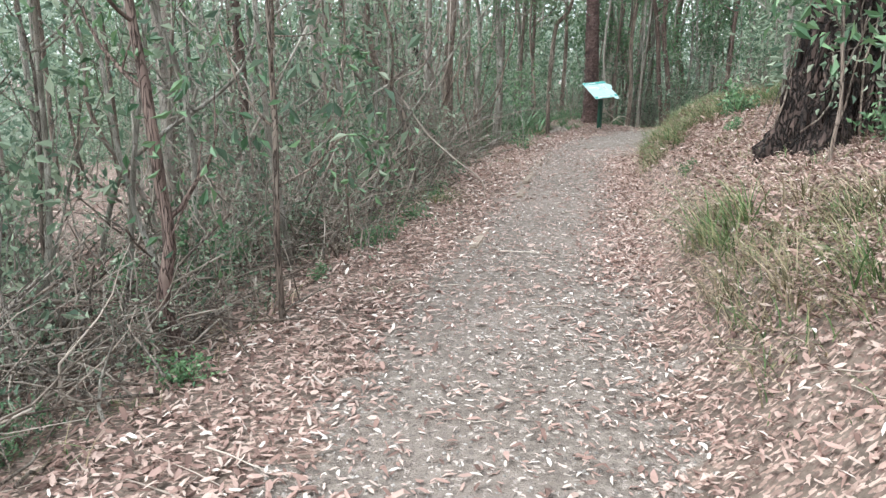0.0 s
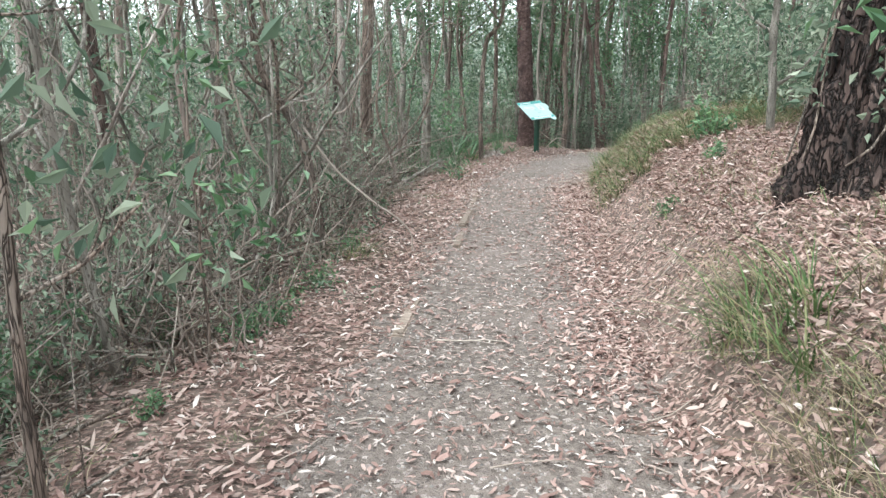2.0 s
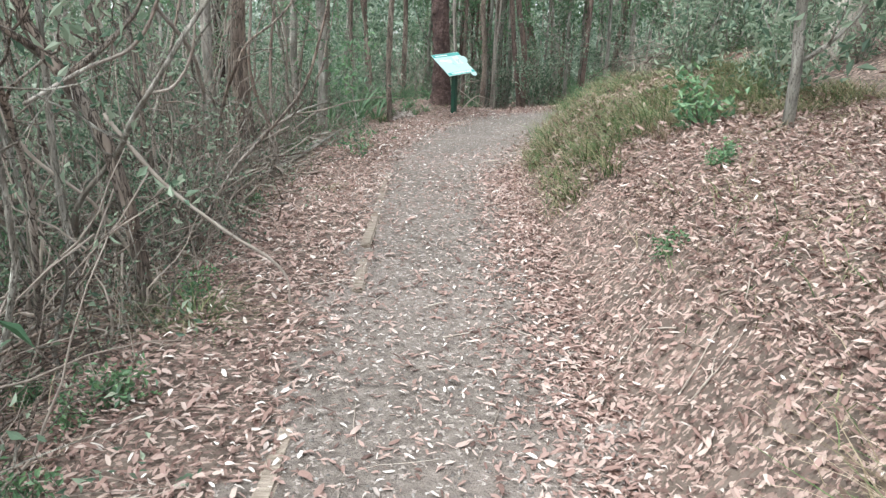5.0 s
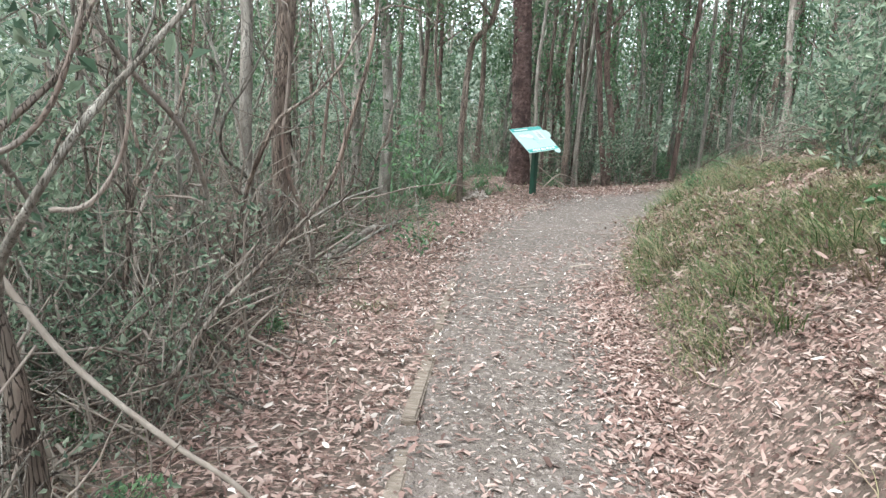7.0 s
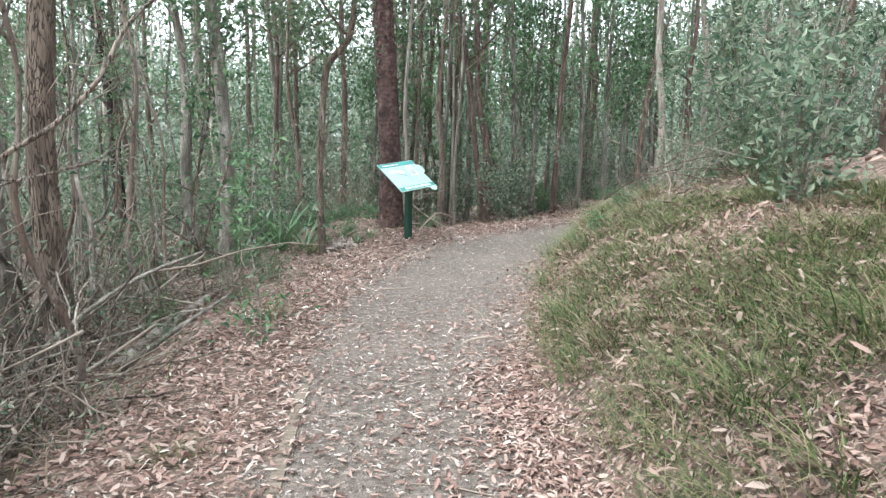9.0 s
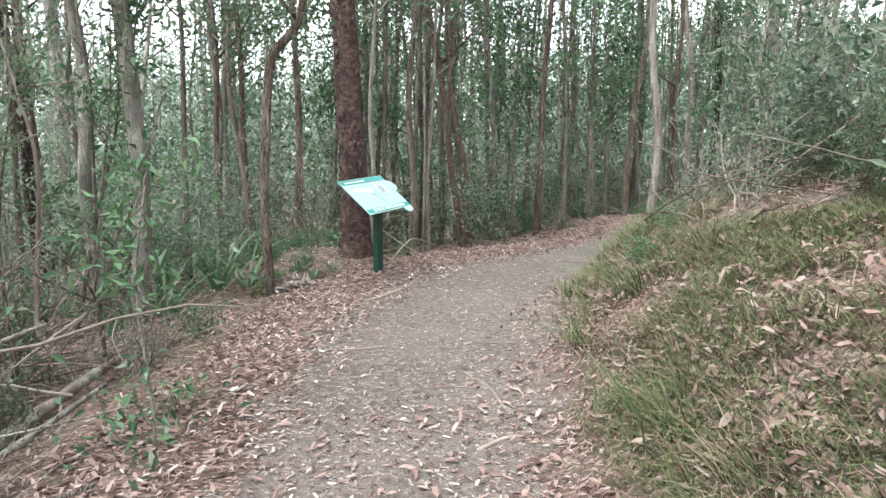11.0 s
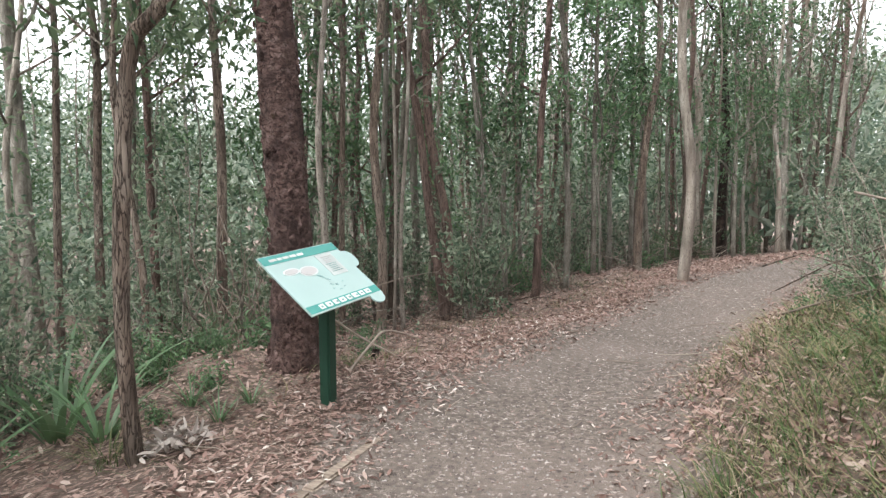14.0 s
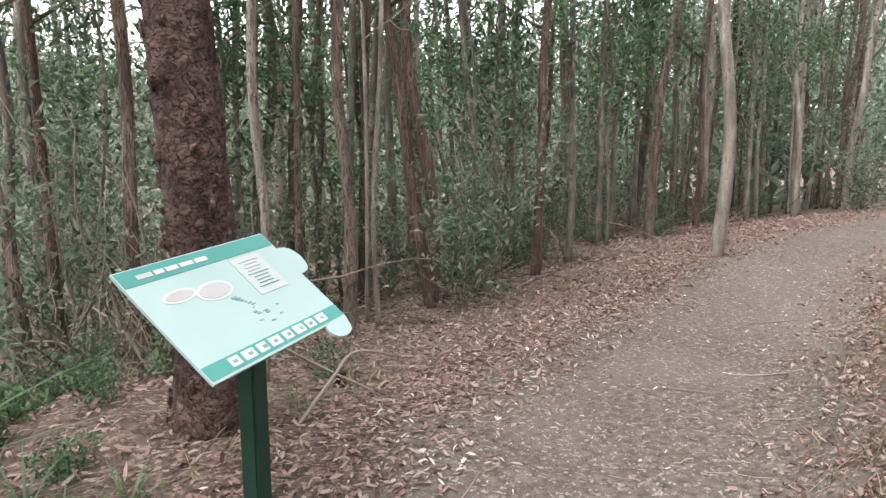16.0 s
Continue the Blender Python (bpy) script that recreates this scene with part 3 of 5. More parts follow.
# dense dark-leaved young trees among the gums
for i, (x, y, h) in enumerate([(9.3, 23.6, 6.5), (12.6, 24.6, 6), (5.0, 23.6, 5.5), (16.5, 24.6, 6.5), (7.9, 25.8, 7), (3.2, 26.0, 6), (11.4, 23.6, 8), (13.9, 25.4, 8.5), (10.0, 26.0, 9)]):
    g = np.random.default_rng(260 + i)
    bend = [(g.normal(0, 0.1) * u, g.normal(0, 0.1) * u, h * u - 0.05) for u in (0, 0.2, 0.4, 0.6, 0.8, 1)]
    put(tree("leafy_tree", "young tree with a dense dark green crown", bend, [0.06, 0.055, 0.05, 0.04, 0.03, 0.01], BARK_GREY, BROAD, 270 + i, limbs=9, first=0.3, reach=1.4, per=30, spread=0.32, leaf_size=0.13, sides=9, group="dense young trees"), x, y)

# filler trees from a few forms, away from the path
FORMS = []
for i in range(7):
    g = np.random.default_rng(300 + i)
    h = 9 + 0.9 * i
    w = (0.09, 0.13, 0.1, 0.18, 0.12, 0.22, 0.15)[i]
    kind = ("grey", "brown", "pale", "grey", "brown", "pale", "red")[i]
    bend = [(g.normal(0, 0.3) * u, g.normal(0, 0.3) * u, h * u) for u in (0, 0.15, 0.3, 0.5, 0.75, 1)]
    FORMS.append(tree("gum_tree", WORDS[kind], bend, [w * 0.6, w * 0.5, w * 0.45, w * 0.36, w * 0.22, 0.015], KINDS[kind], (GUM, DUSTY)[i % 2], 320 + i,
                      limbs=7, first=(0.3, 0.45)[i % 2], reach=1.8, per=9, spread=0.3, leaf_size=0.15, sides=9, group="standing forest trees"))
WHIPS = []
for i in range(8):
    WHIPS.append(sapling("sapling", ("leafy thin sapling with grey stem", "leafy young tree with dark green leaves")[i % 2], 3.0 + 0.55 * i, 400 + i,
                         (BARK_GREY, BARK_BROWN)[i % 2], (DUSTY, BROAD, DUSTY, GUM)[i % 4], 0.016 + 0.003 * i, 620 + 60 * i, 0.1 + 0.01 * (i % 3), (0.08, 0.3)[i % 2], "understorey saplings"))


def scatter(count, box, ok, seed, gap):
    g = np.random.default_rng(seed)
    out = []
    for _ in range(count * 40):
        x, y = g.uniform(box[0], box[1]), g.uniform(box[2], box[3])
        d, _ = offset(x, y)
        if ok(x, y, float(d[0])) and all((x - a) ** 2 + (y - b) ** 2 > gap * gap for a, b in out):
            out.append((x, y))
            if len(out) >= count:
                break
    return out


def airy(x, y, d):
    """Keeps the stand open on the slope below the path."""
    return not (y < 17 and -9 < d < 0) or (x * 7.3 + y * 3.1) % 1 < 0.25


def woods(x, y, d):
    return (d < -4.2 or d > 4.5) and not (y < 16 and -2 < x < 8 and abs(d) < 4.5)


MORE = [(8.2, 12.2), (9.4, 11.6), (10.2, 13.2), (11.5, 14.6), (12.4, 13.5), (13.5, 15.6), (9.9, 15.0), (11.2, 12.2), (14.8, 16.2), (15.5, 14.8), (7.6, 10.6), (8.8, 9.8), (16.5, 17.0), (12.9, 17.1), (17.6, 24.2), (19.0, 25.2), (21.0, 25.4), (20.0, 27.0), (22.6, 26.2), (19.2, 18.6), (21.5, 19.4), (23.5, 20.0), (25.5, 27.4), (18.2, 26.4), (16.2, 25.6), (23.6, 28.0)]
for n, (x, y) in enumerate(scatter(100, (-18, 28, -6, 42), woods, 21, 1.25) + MORE):
    g = np.random.default_rng(5000 + n)
    f = FORMS[n % 7]
    if n < 7:
        put(f, x, y, g.uniform(0, 360), 1.0)
    else:
        again(f, x, y, g.uniform(0, 360), g.uniform(0.85, 1.2), lean=(g.normal(0, 1.6), g.normal(0, 1.6)))
for n, (x, y) in enumerate(scatter(120, (-16, 25, -2, 36), lambda x, y, d: (d < -3.4 or d > 4.0) and airy(x, y, d), 22, 0.8)):
    g = np.random.default_rng(6000 + n)
    f = WHIPS[n % 8]
    if n < 8:
        put(f, x, y, g.uniform(0, 360), 1.0)
    else:
        again(f, x, y, g.uniform(0, 360), g.uniform(0.7, 1.15), lean=(g.normal(0, 4), g.normal(0, 4)))

# crowded thin poles that close the view between the larger trunks
SLIM = []
for i in range(8):
    g = np.random.default_rng(340 + i)
    h = 7.5 + 0.6 * i
    w = (0.055, 0.08, 0.065, 0.1, 0.05, 0.09, 0.07, 0.12)[i]
    kind = ("grey", "pale", "brown", "grey", "pale", "brown", "grey", "red")[i]
    bend = [(g.normal(0, 0.16) * u, g.normal(0, 0.16) * u, h * u) for u in (0, 0.12, 0.25, 0.4, 0.55, 0.75, 1)]
    SLIM.append(tree("pole_tree", {"brown": "thin brown-barked pole of a tree", "grey": "thin grey-barked pole of a tree", "pale": "thin pale-barked pole of a tree", "red": "thin red-brown pole of a tree"}[kind],
                     bend, [w * 0.6, w * 0.5, w * 0.46, w * 0.42, w * 0.36, w * 0.25, 0.01], KINDS[kind], (BROAD, DUSTY, GUM, BROAD)[i % 4], 350 + i,
                     limbs=4, first=(0.22, 0.35, 0.5)[i % 3], reach=1.1, per=6, spread=0.2, leaf_size=0.13, sides=7, group="crowded thin poles"))
STAND = (scatter(90, (4.8, 24, 17, 32), lambda x, y, d: -8.5 < d < -3.2, 24, 0.5) + scatter(48, (-11, 3, 3, 22), lambda x, y, d: -10.5 < d < -4.2, 25, 0.7)
         + scatter(36, (4, 20, 6, 19), lambda x, y, d: 4.2 < d < 10, 26, 0.7))
for n, (x, y) in enumerate(STAND):
    g = np.random.default_rng(5600 + n)
    if n < 8:
        put(SLIM[n], x, y, g.uniform(0, 360))
    else:
        again(SLIM[n % 8], x, y, g.uniform(0, 360), g.uniform(0.8, 1.25), lean=(g.normal(0, 2.5), g.normal(0, 2.5)))


# ---- sign ----
def information_sign():
    x, y = 4.06, 17.27
    base = height(x, y)
    root = tagged(new("information_sign"), "mint green park information sign on a dark green post", "sign")
    root.matrix_basis = pose(x, y, base, 0, 0, 37)
    # the board's slope: width rises slightly to the east, its far edge stands higher
    across = Vector((0.645, 0.49, 0.058)).normalized()
    upward = Vector((-0.349, 0.275, 0.338))
    upward = (upward - across * upward.dot(across)).normalized()
    slope = Matrix((across, upward, across.cross(upward))).transposed().to_4x4()
    tilt = root.matrix_basis.inverted() @ Matrix.Translation((4.028, 17.21, 1.215)) @ slope
    top = 1.185 - base
    post = part("post", block("post", (0.095, 0.095, top + 0.12), POST_GREEN, 0.01, (0, -0.02, (top - 0.12) / 2)), root, "dark green square post")
    bracket = part("bracket", block("bracket", (0.3, 0.12, 0.03), POST_GREEN, 0.004), root)
    bracket.matrix_basis = tilt @ Matrix.Translation((0.02, -0.02, -0.016))
    # the board: a rectangle with two rounded lobes on its right edge
    bm = bmesh.new()
    w, h = 0.84, 0.585
    out = [(-w / 2, -h / 2), (w / 2 - 0.16, -h / 2)]
    out += [(w / 2 - 0.09 + 0.075 * math.cos(a), -h / 2 - 0.03 + 0.055 * math.sin(a)) for a in np.linspace(math.pi, 2 * math.pi, 9)]
    out += [(w / 2, -h / 2), (w / 2, h / 2 - 0.29)]
    out += [(w / 2 + 0.035 + 0.06 * math.cos(a), h / 2 - 0.2 + 0.085 * math.sin(a)) for a in np.linspace(-math.pi / 2, math.pi / 2, 11)]
    out += [(w / 2, h / 2 - 0.11), (w / 2, h / 2), (-w / 2, h / 2)]
    low = [bm.verts.new((a, b, 0)) for a, b in out]
    face = bm.faces.new(low)
    up = bmesh.ops.extrude_face_region(bm, geom=[face])
    bmesh.ops.translate(bm, vec=(0, 0, 0.012), verts=[v for v in up["geom"] if isinstance(v, bmesh.types.BMVert)])
    panel = part("panel", solid(bm, "panel", SIGN_BODY), root, "mint green printed panel with two round tabs")
    panel.matrix_basis = tilt

    def printed(name, cx, cy, sx, sy, mat, z=0.0135, label=""):
        ob = part(name, block(name, (sx, sy, 0.002), mat, 0, (cx, cy, z)), panel, label)
        return ob

    printed("header_band", 0, h / 2 - 0.045, w - 0.012, 0.078, SIGN_BAND, label="teal header band")
    printed("footer_band", 0, -h / 2 + 0.045, w - 0.012, 0.066, SIGN_BAND, label="teal footer band")
    printed("notice", 0.2, 0.085, 0.185, 0.22, SIGN_WHITE, label="white notice with faint print")
    g = np.random.default_rng(9)
    a = -w / 2 + 0.08
    for _ in range(5):
        s = g.uniform(0.03, 0.08)
        printed("title_word", a + s / 2, h / 2 - 0.05, s, 0.022, SIGN_WHITE, 0.0158)
        a += s + 0.012
    for i in range(8):
        printed("footer_mark", -0.27 + i * 0.078, -h / 2 + 0.046, 0.052 + 0.012 * (i % 2), 0.042, SIGN_WHITE, 0.0158)
        printed("footer_stroke", -0.27 + i * 0.078 + 0.006 * (i % 3), -h / 2 + 0.044, 0.02, 0.016, SIGN_INK, 0.018)
    for i in range(9):
        printed("text_line", 0.2 + g.uniform(-0.012, 0), 0.165 - i * 0.019, g.uniform(0.07, 0.125), 0.005, SIGN_PINK if i < 4 else SIGN_INK, 0.0158)

    def oval(name, cx, cy, rx, ry, mat, z):
        b2 = bmesh.new()
        bmesh.ops.create_cone(b2, cap_ends=True, segments=28, radius1=1, radius2=1, depth=1,
                              matrix=Matrix.Translation((cx, cy, z)) @ Matrix.Diagonal((rx, ry, 0.002, 1)))
        part(name, solid(b2, name, mat), panel)

    oval("picture_halo", -0.24, 0.105, 0.085, 0.032, SIGN_WHITE, 0.0135)
    oval("picture", -0.24, 0.105, 0.07, 0.023, SIGN_PINK, 0.0156)
    oval("picture_halo", -0.08, 0.075, 0.095, 0.05, SIGN_WHITE, 0.0135)
    oval("picture", -0.08, 0.075, 0.08, 0.039, SIGN_PINK, 0.0156)
    for i in range(16):
        cx, cy = (-0.03 + 0.012 * i, 0.01 - 0.012 * i) if i < 6 else (0.03 + g.normal(0, 0.045), -0.1 + g.normal(0, 0.035))
        printed("drawing_stroke", cx, cy, g.uniform(0.006, 0.03), g.uniform(0.003, 0.012), SIGN_INK)
    return root


information_sign()


# ---- leaf litter, grit, grass ----
def along_path(count, lo, hi, g, y0=-3.0, y1=24.0):
    """Random ground places at a distance from the path's centre between lo and hi."""
    line = spline(CENTRE[1:17], 60)
    t = unit(np.gradient(line, axis=0))
    keep = (line[:, 1] > y0) & (line[:, 1] < y1) & (line[:, 0] < 18)
    line, t = line[keep], t[keep]
    w = np.linalg.norm(np.gradient(line, axis=0), axis=1)
    i = g.choice(len(line), count, p=w / w.sum())
    d = g.uniform(lo, hi, count)
    p = line[i] + np.stack([t[i, 1], -t[i, 0]], 1) * d[:, None] + g.normal(0, 0.05, (count, 2))
    real, _ = offset(p[:, 0], p[:, 1])
    ok = np.abs(real - d) < 0.35
    return p[ok]


def flat_leaves(p, g, size, lift=0.012, tip=0.35):
    n = len(p)
    a = g.uniform(0, 6.283, n)
    at = np.stack([p[:, 0], p[:, 1], land(p[:, 0], p[:, 1]) + lift + g.uniform(0, 0.018, n)], 1)
    way = np.stack([np.cos(a), np.sin(a), g.normal(0, tip, n) * 0.6], 1)
    side = unit(np.stack([-np.sin(a), np.cos(a), g.normal(0, tip, n)], 1))
    up = unit(np.cross(way, side))
    L = size * g.uniform(0.5, 1.35, n)[:, None]
    W = L * g.uniform(0.16, 0.42, n)[:, None]
    curl = g.normal(0.12, 0.18, n)[:, None]
    c = at + way * L * 0.45 + up * L * curl * 0.4
    v = np.stack([at, at + way * L * 0.28 + side * W * 0.42 + up * L * curl * 0.5, c + way * L * 0.25 + side * W * 0.36 + up * L * curl * 0.45,
                  at + way * L, c + way * L * 0.22 - side * W * 0.4 + up * L * curl * 0.3, at + way * L * 0.25 - side * W * 0.45 + up * L * curl * 0.2], 1)
    f = np.arange(n)[:, None] * 6
    f = np.concatenate([f + [0, 1, 2, 5], f + [5, 2, 3, 4]])
    return v.reshape(-1, 3), f


def litter():
    g = np.random.default_rng(31)
    def edge(count, lo, hi, rim, size, tip=0.35, lift=0.012, **stretch):
        """Leaves that thin out from the rim towards the middle of the path."""
        p = along_path(count, lo, hi, g, **stretch)
        d, _ = offset(p[:, 0], p[:, 1])
        part_way = np.clip((np.abs(d) - rim + 0.35) / 0.5, 0.05, 1)
        p = p[g.uniform(0, 1, len(p)) < part_way]
        return flat_leaves(p, g, size, lift, tip)

    groups = [flat_leaves(along_path(7500, -0.95, 1.0, g, -3, 13), g, 0.042, 0.018, 0.14), flat_leaves(along_path(1200, -1, 1, g, 13, 24), g, 0.034, 0.018, 0.14), flat_leaves(along_path(2600, -1.0, 1.0, g, -1, 14), g, 0.07, 0.02, 0.2),
              edge(40000, -1.75, -0.4, 0.85, 0.06, 0.42), edge(34000, 0.4, 1.6, 0.85, 0.057, 0.42), edge(9000, 0.2, 0.9, 0.6, 0.06, 0.2, y0=5, y1=12),
              flat_leaves(along_path(44000, 1.4, 3.2, g, -2, 9.6), g, 0.052, 0.014, 0.5), flat_leaves(along_path(8000, 1.2, 3.2, g, 9.4, 14), g, 0.055, 0.014, 0.5), flat_leaves(along_path(9000, 1.4, 3.6, g, 13, 24), g, 0.06, 0.014, 0.5),
              flat_leaves(along_path(900, 1.1, 2.6, g, 9.4, 14), g, 0.07, 0.06, 0.7),
              flat_leaves(along_path(22000, -4.5, -1.6, g), g, 0.075, 0.012, 0.5), flat_leaves(along_path(9000, -12, -4.5, g), g, 0.14),
              flat_leaves(along_path(6000, 3.2, 8, g), g, 0.12)]
    tagged(new("leaf_litter", mesh("leaf_litter", *join(groups), LITTER, False)), "dry fallen brown and pinkish gum leaves on the ground", "leaf litter", kind="stuff")
    pale = [flat_leaves(along_path(1500, -0.9, 1.0, g, -1, 13), g, 0.045, 0.02, 0.2), flat_leaves(along_path(700, 0.5, 2.4, g, -1, 9.5), g, 0.055, 0.03, 0.4),
            flat_leaves(along_path(1200, -1.6, -0.6, g, -1, 19), g, 0.055, 0.03, 0.4), flat_leaves(along_path(500, -1, 1, g, 13, 20), g, 0.04, 0.024, 0.2)]
    tagged(new("bleached_leaves", mesh("bleached_leaves", *join(pale), PALE_LEAF, False)), "bleached whitish leaves strewn over the path", "leaf litter", kind="stuff")
    # grit
    p = along_path(12000, -0.85, 0.9, g, -2, 21)
    n = len(p)
    r = g.uniform(0.003, 0.011, n)[:, None]
    c = np.stack([p[:, 0], p[:, 1], land(p[:, 0], p[:, 1]) + 0.015], 1)
    corner = np.array([[1, 0, 0], [0.2, 1, 0], [-1, 0.3, 0], [-0.2, -1, 0], [0, 0, 0.8]])
    ang = g.uniform(0, 6.28, n)
    rot = np.stack([np.stack([np.cos(ang), -np.sin(ang), 0 * ang], 1), np.stack([np.sin(ang), np.cos(ang), 0 * ang], 1), np.stack([0 * ang, 0 * ang, 0 * ang + 1], 1)], 1)
    v = c[:, None, :] + np.einsum("nij,kj->nki", rot, corner) * r[:, None, :]
    f = np.arange(n)[:, None] * 5
    f = np.concatenate([f + [0, 1, 4], f + [1, 2, 4], f + [2, 3, 4], f + [3, 0, 4]])
    tagged(new("grit", mesh("grit", v.reshape(-1, 3), f, STONE, False)), "small grey stones scattered on the path", "gravel", kind="stuff")
    # twigs
    pieces = []
    for p in np.concatenate([along_path(260, -2.2, 2.0, g), along_path(500, -7, -1.6, g), along_path(160, 1.2, 4, g)]):
        a, L = g.uniform(0, 6.28), g.uniform(0.08, 0.5)
        q = p[None] + np.linspace(-0.5, 0.5, 4)[:, None] * L * np.array([[math.cos(a), math.sin(a)]]) + g.normal(0, 0.012, (4, 2))
        pieces.append(tube(np.column_stack([q, land(q[:, 0], q[:, 1]) + g.uniform(0.015, 0.035)]), np.linspace(1, 0.5, 4) * g.uniform(0.002, 0.006), 4))
    tagged(new("twigs", mesh("twigs", *join(pieces), TWIG)), "dry fallen twigs scattered over the litter", "twigs", kind="stuff")


litter()


def brushwood():
    """Dead sticks fallen across one another below the path's edge."""
    g = np.random.default_rng(35)
    pieces, pale = [], []
    for n, p in enumerate(np.concatenate([along_path(1250, -3.4, -1.8, g, -1, 12), along_path(160, -3.8, -2.3, g, 12, 14.5), along_path(300, -5.5, -3.2, g, -1, 15), along_path(260, -5.0, -2.6, g, 17, 24), along_path(60, 1.9, 3.2, g, 13.4, 18)])):
        a, L, rise = g.uniform(0, 6.28), g.uniform(0.25, 1.3), g.normal(0, 0.3)
        u = np.linspace(-0.5, 0.5, 5)
        q = p[None] + u[:, None] * L * np.array([[math.cos(a), math.sin(a)]]) + np.cumsum(g.normal(0, 0.025, (5, 2)), 0)
        z = land(q[:, 0], q[:, 1]) + abs(g.normal(0, 0.13)) + u * rise * L + abs(rise) * L * 0.5 + np.cumsum(g.normal(0, 0.02, 5))
        (pale if n % 3 == 0 else pieces).append(tube(np.column_stack([q, z]), np.linspace(1, 0.45, 5) * g.uniform(0.003, 0.011), 5))
    tagged(new("brushwood", mesh("brushwood", *join(pieces), BARK_BROWN)), "dead brown sticks fallen across one another", "brushwood", kind="stuff")
    tagged(new("brushwood", mesh("brushwood", *join(pale), TWIG)), "bleached grey sticks fallen across one another", "brushwood", kind="stuff")


brushwood()


# ---- understorey ----
def bush(name, label, high, wide, seed, leaf, bark, count, size, stems=7, narrow=0.45, group=""):
    """A many-stemmed shrub with leaves on its outer twigs."""
    g = np.random.default_rng(seed)
    root = tagged(new(name), label, "shrub", group)
    tips = []
    for i in range(stems):
        a = i * 6.283 / stems + g.uniform(-0.4, 0.4)
        pts = limb_points((g.normal(0, 0.04), g.normal(0, 0.04), -0.05), (math.cos(a) * wide / high, math.sin(a) * wide / high, 1), high * g.uniform(0.6, 1.1), g, 6, 0.3, 0.05)
        pieces = [tube(pts, np.linspace(0.012, 0.003, len(pts)), 5)]
        for q in range(4):
            b = g.integers(1, len(pts))
            sub = limb_points(pts[b], unit(g.normal(0, 1, 3) + [0, 0, 0.2]), wide * 0.5, g, 3)
            pieces.append(tube(sub, np.linspace(0.005, 0.002, len(sub)), 3))
            tips += [sub[-1], sub[-2]]
        part("stem", mesh("stem", *join(pieces), bark), root)
    at = np.repeat(np.array(tips), max(2, count // len(tips)), 0)
    at = at + g.normal(0, 0.11, at.shape)
    at[:, 2] = np.maximum(at[:, 2], 0.05)
    L = size * g.uniform(0.6, 1.3, len(at))
    part("foliage", mesh("foliage", *leaves(at, g.normal(0, 1, at.shape) + [0, 0, 0.1], L, L * narrow, g), leaf, False), root)
    return root


def thicket(name, label, seed, stems=26, high=1.8, wide=0.7, leafy=110, group="", tall=0.25):
    """A tangle of bare, bent, crossing stems with few leaves."""
    g = np.random.default_rng(seed)
    root = tagged(new(name), label, "thicket", group)
    tips = []
    for part_no in range(4):
        pieces = []
        for _ in range(stems // 4):
            start = np.array([g.normal(0, wide * 0.6), g.normal(0, wide * 0.6), -0.1])
            way = unit(np.array([g.normal(0, 0.4), g.normal(0, 0.4), 1.0]))
            pts = limb_points(start, way, high * g.uniform(0.5, 1.4), g, 8, 0.6, g.uniform(-0.2, tall))
            pieces.append(tube(pts, np.linspace(g.uniform(0.007, 0.024), 0.003, len(pts)), 5))
            for q in range(2):
                b = g.integers(2, len(pts))
                sub = limb_points(pts[b], g.normal(0, 1, 3), g.uniform(0.2, 0.6), g, 4, 0.5, 0)
                pieces.append(tube(sub, np.linspace(0.004, 0.0015, len(sub)), 4))
                tips.append(sub[-1])
        part("tangle", mesh("tangle", *join(pieces), (TWIG, BARK_GREY, TWIG, BARK_BROWN)[part_no]), root)["kind"] = "stuff"
    tips = np.array(tips)
    at = tips[g.integers(0, len(tips), leafy)] + g.normal(0, 0.08, (leafy, 3))
    L = 0.08 * g.uniform(0.6, 1.3, leafy)
    part("foliage", mesh("foliage", *leaves(at, g.normal(0, 1, at.shape), L, L * 0.45, g), DUSTY, False), root)
    return root


def tussock(name, label, seed, count, length, mat, width=0.007, droop=0.7, wide=0.12, category="grass", group=""):
    g = np.random.default_rng(seed)
    a, r = g.uniform(0, 6.283, count), np.abs(g.normal(0, wide, count))
    base = np.stack([np.cos(a) * r, np.sin(a) * r, np.full(count, -0.03)], 1)
    b = a + g.normal(0, 0.5, count)
    out = g.uniform(0.1, 0.9, count)
    way = np.stack([np.cos(b) * out, np.sin(b) * out, np.ones(count)], 1)
    v, f = blades(base, way, length * g.uniform(0.45, 1.2, count), width * g.uniform(0.7, 1.3, count), g, 3, droop)
    root = tagged(new(name), label, category, group)
    per = len(v) // count
    for k in range(3):
        pick = np.arange(count) % 3 == k
        vv = v.reshape(count, per, 3)[pick].reshape(-1, 3)
        m = per // 2 - 1
        ff = np.concatenate([np.arange(int(pick.sum()))[:, None] * per + np.array([2 * i, 2 * i + 1, 2 * i + 3, 2 * i + 2]) for i in range(m)])
        part("tuft", mesh("tuft", vv, ff, mat, False), root)["kind"] = "stuff"
    return root


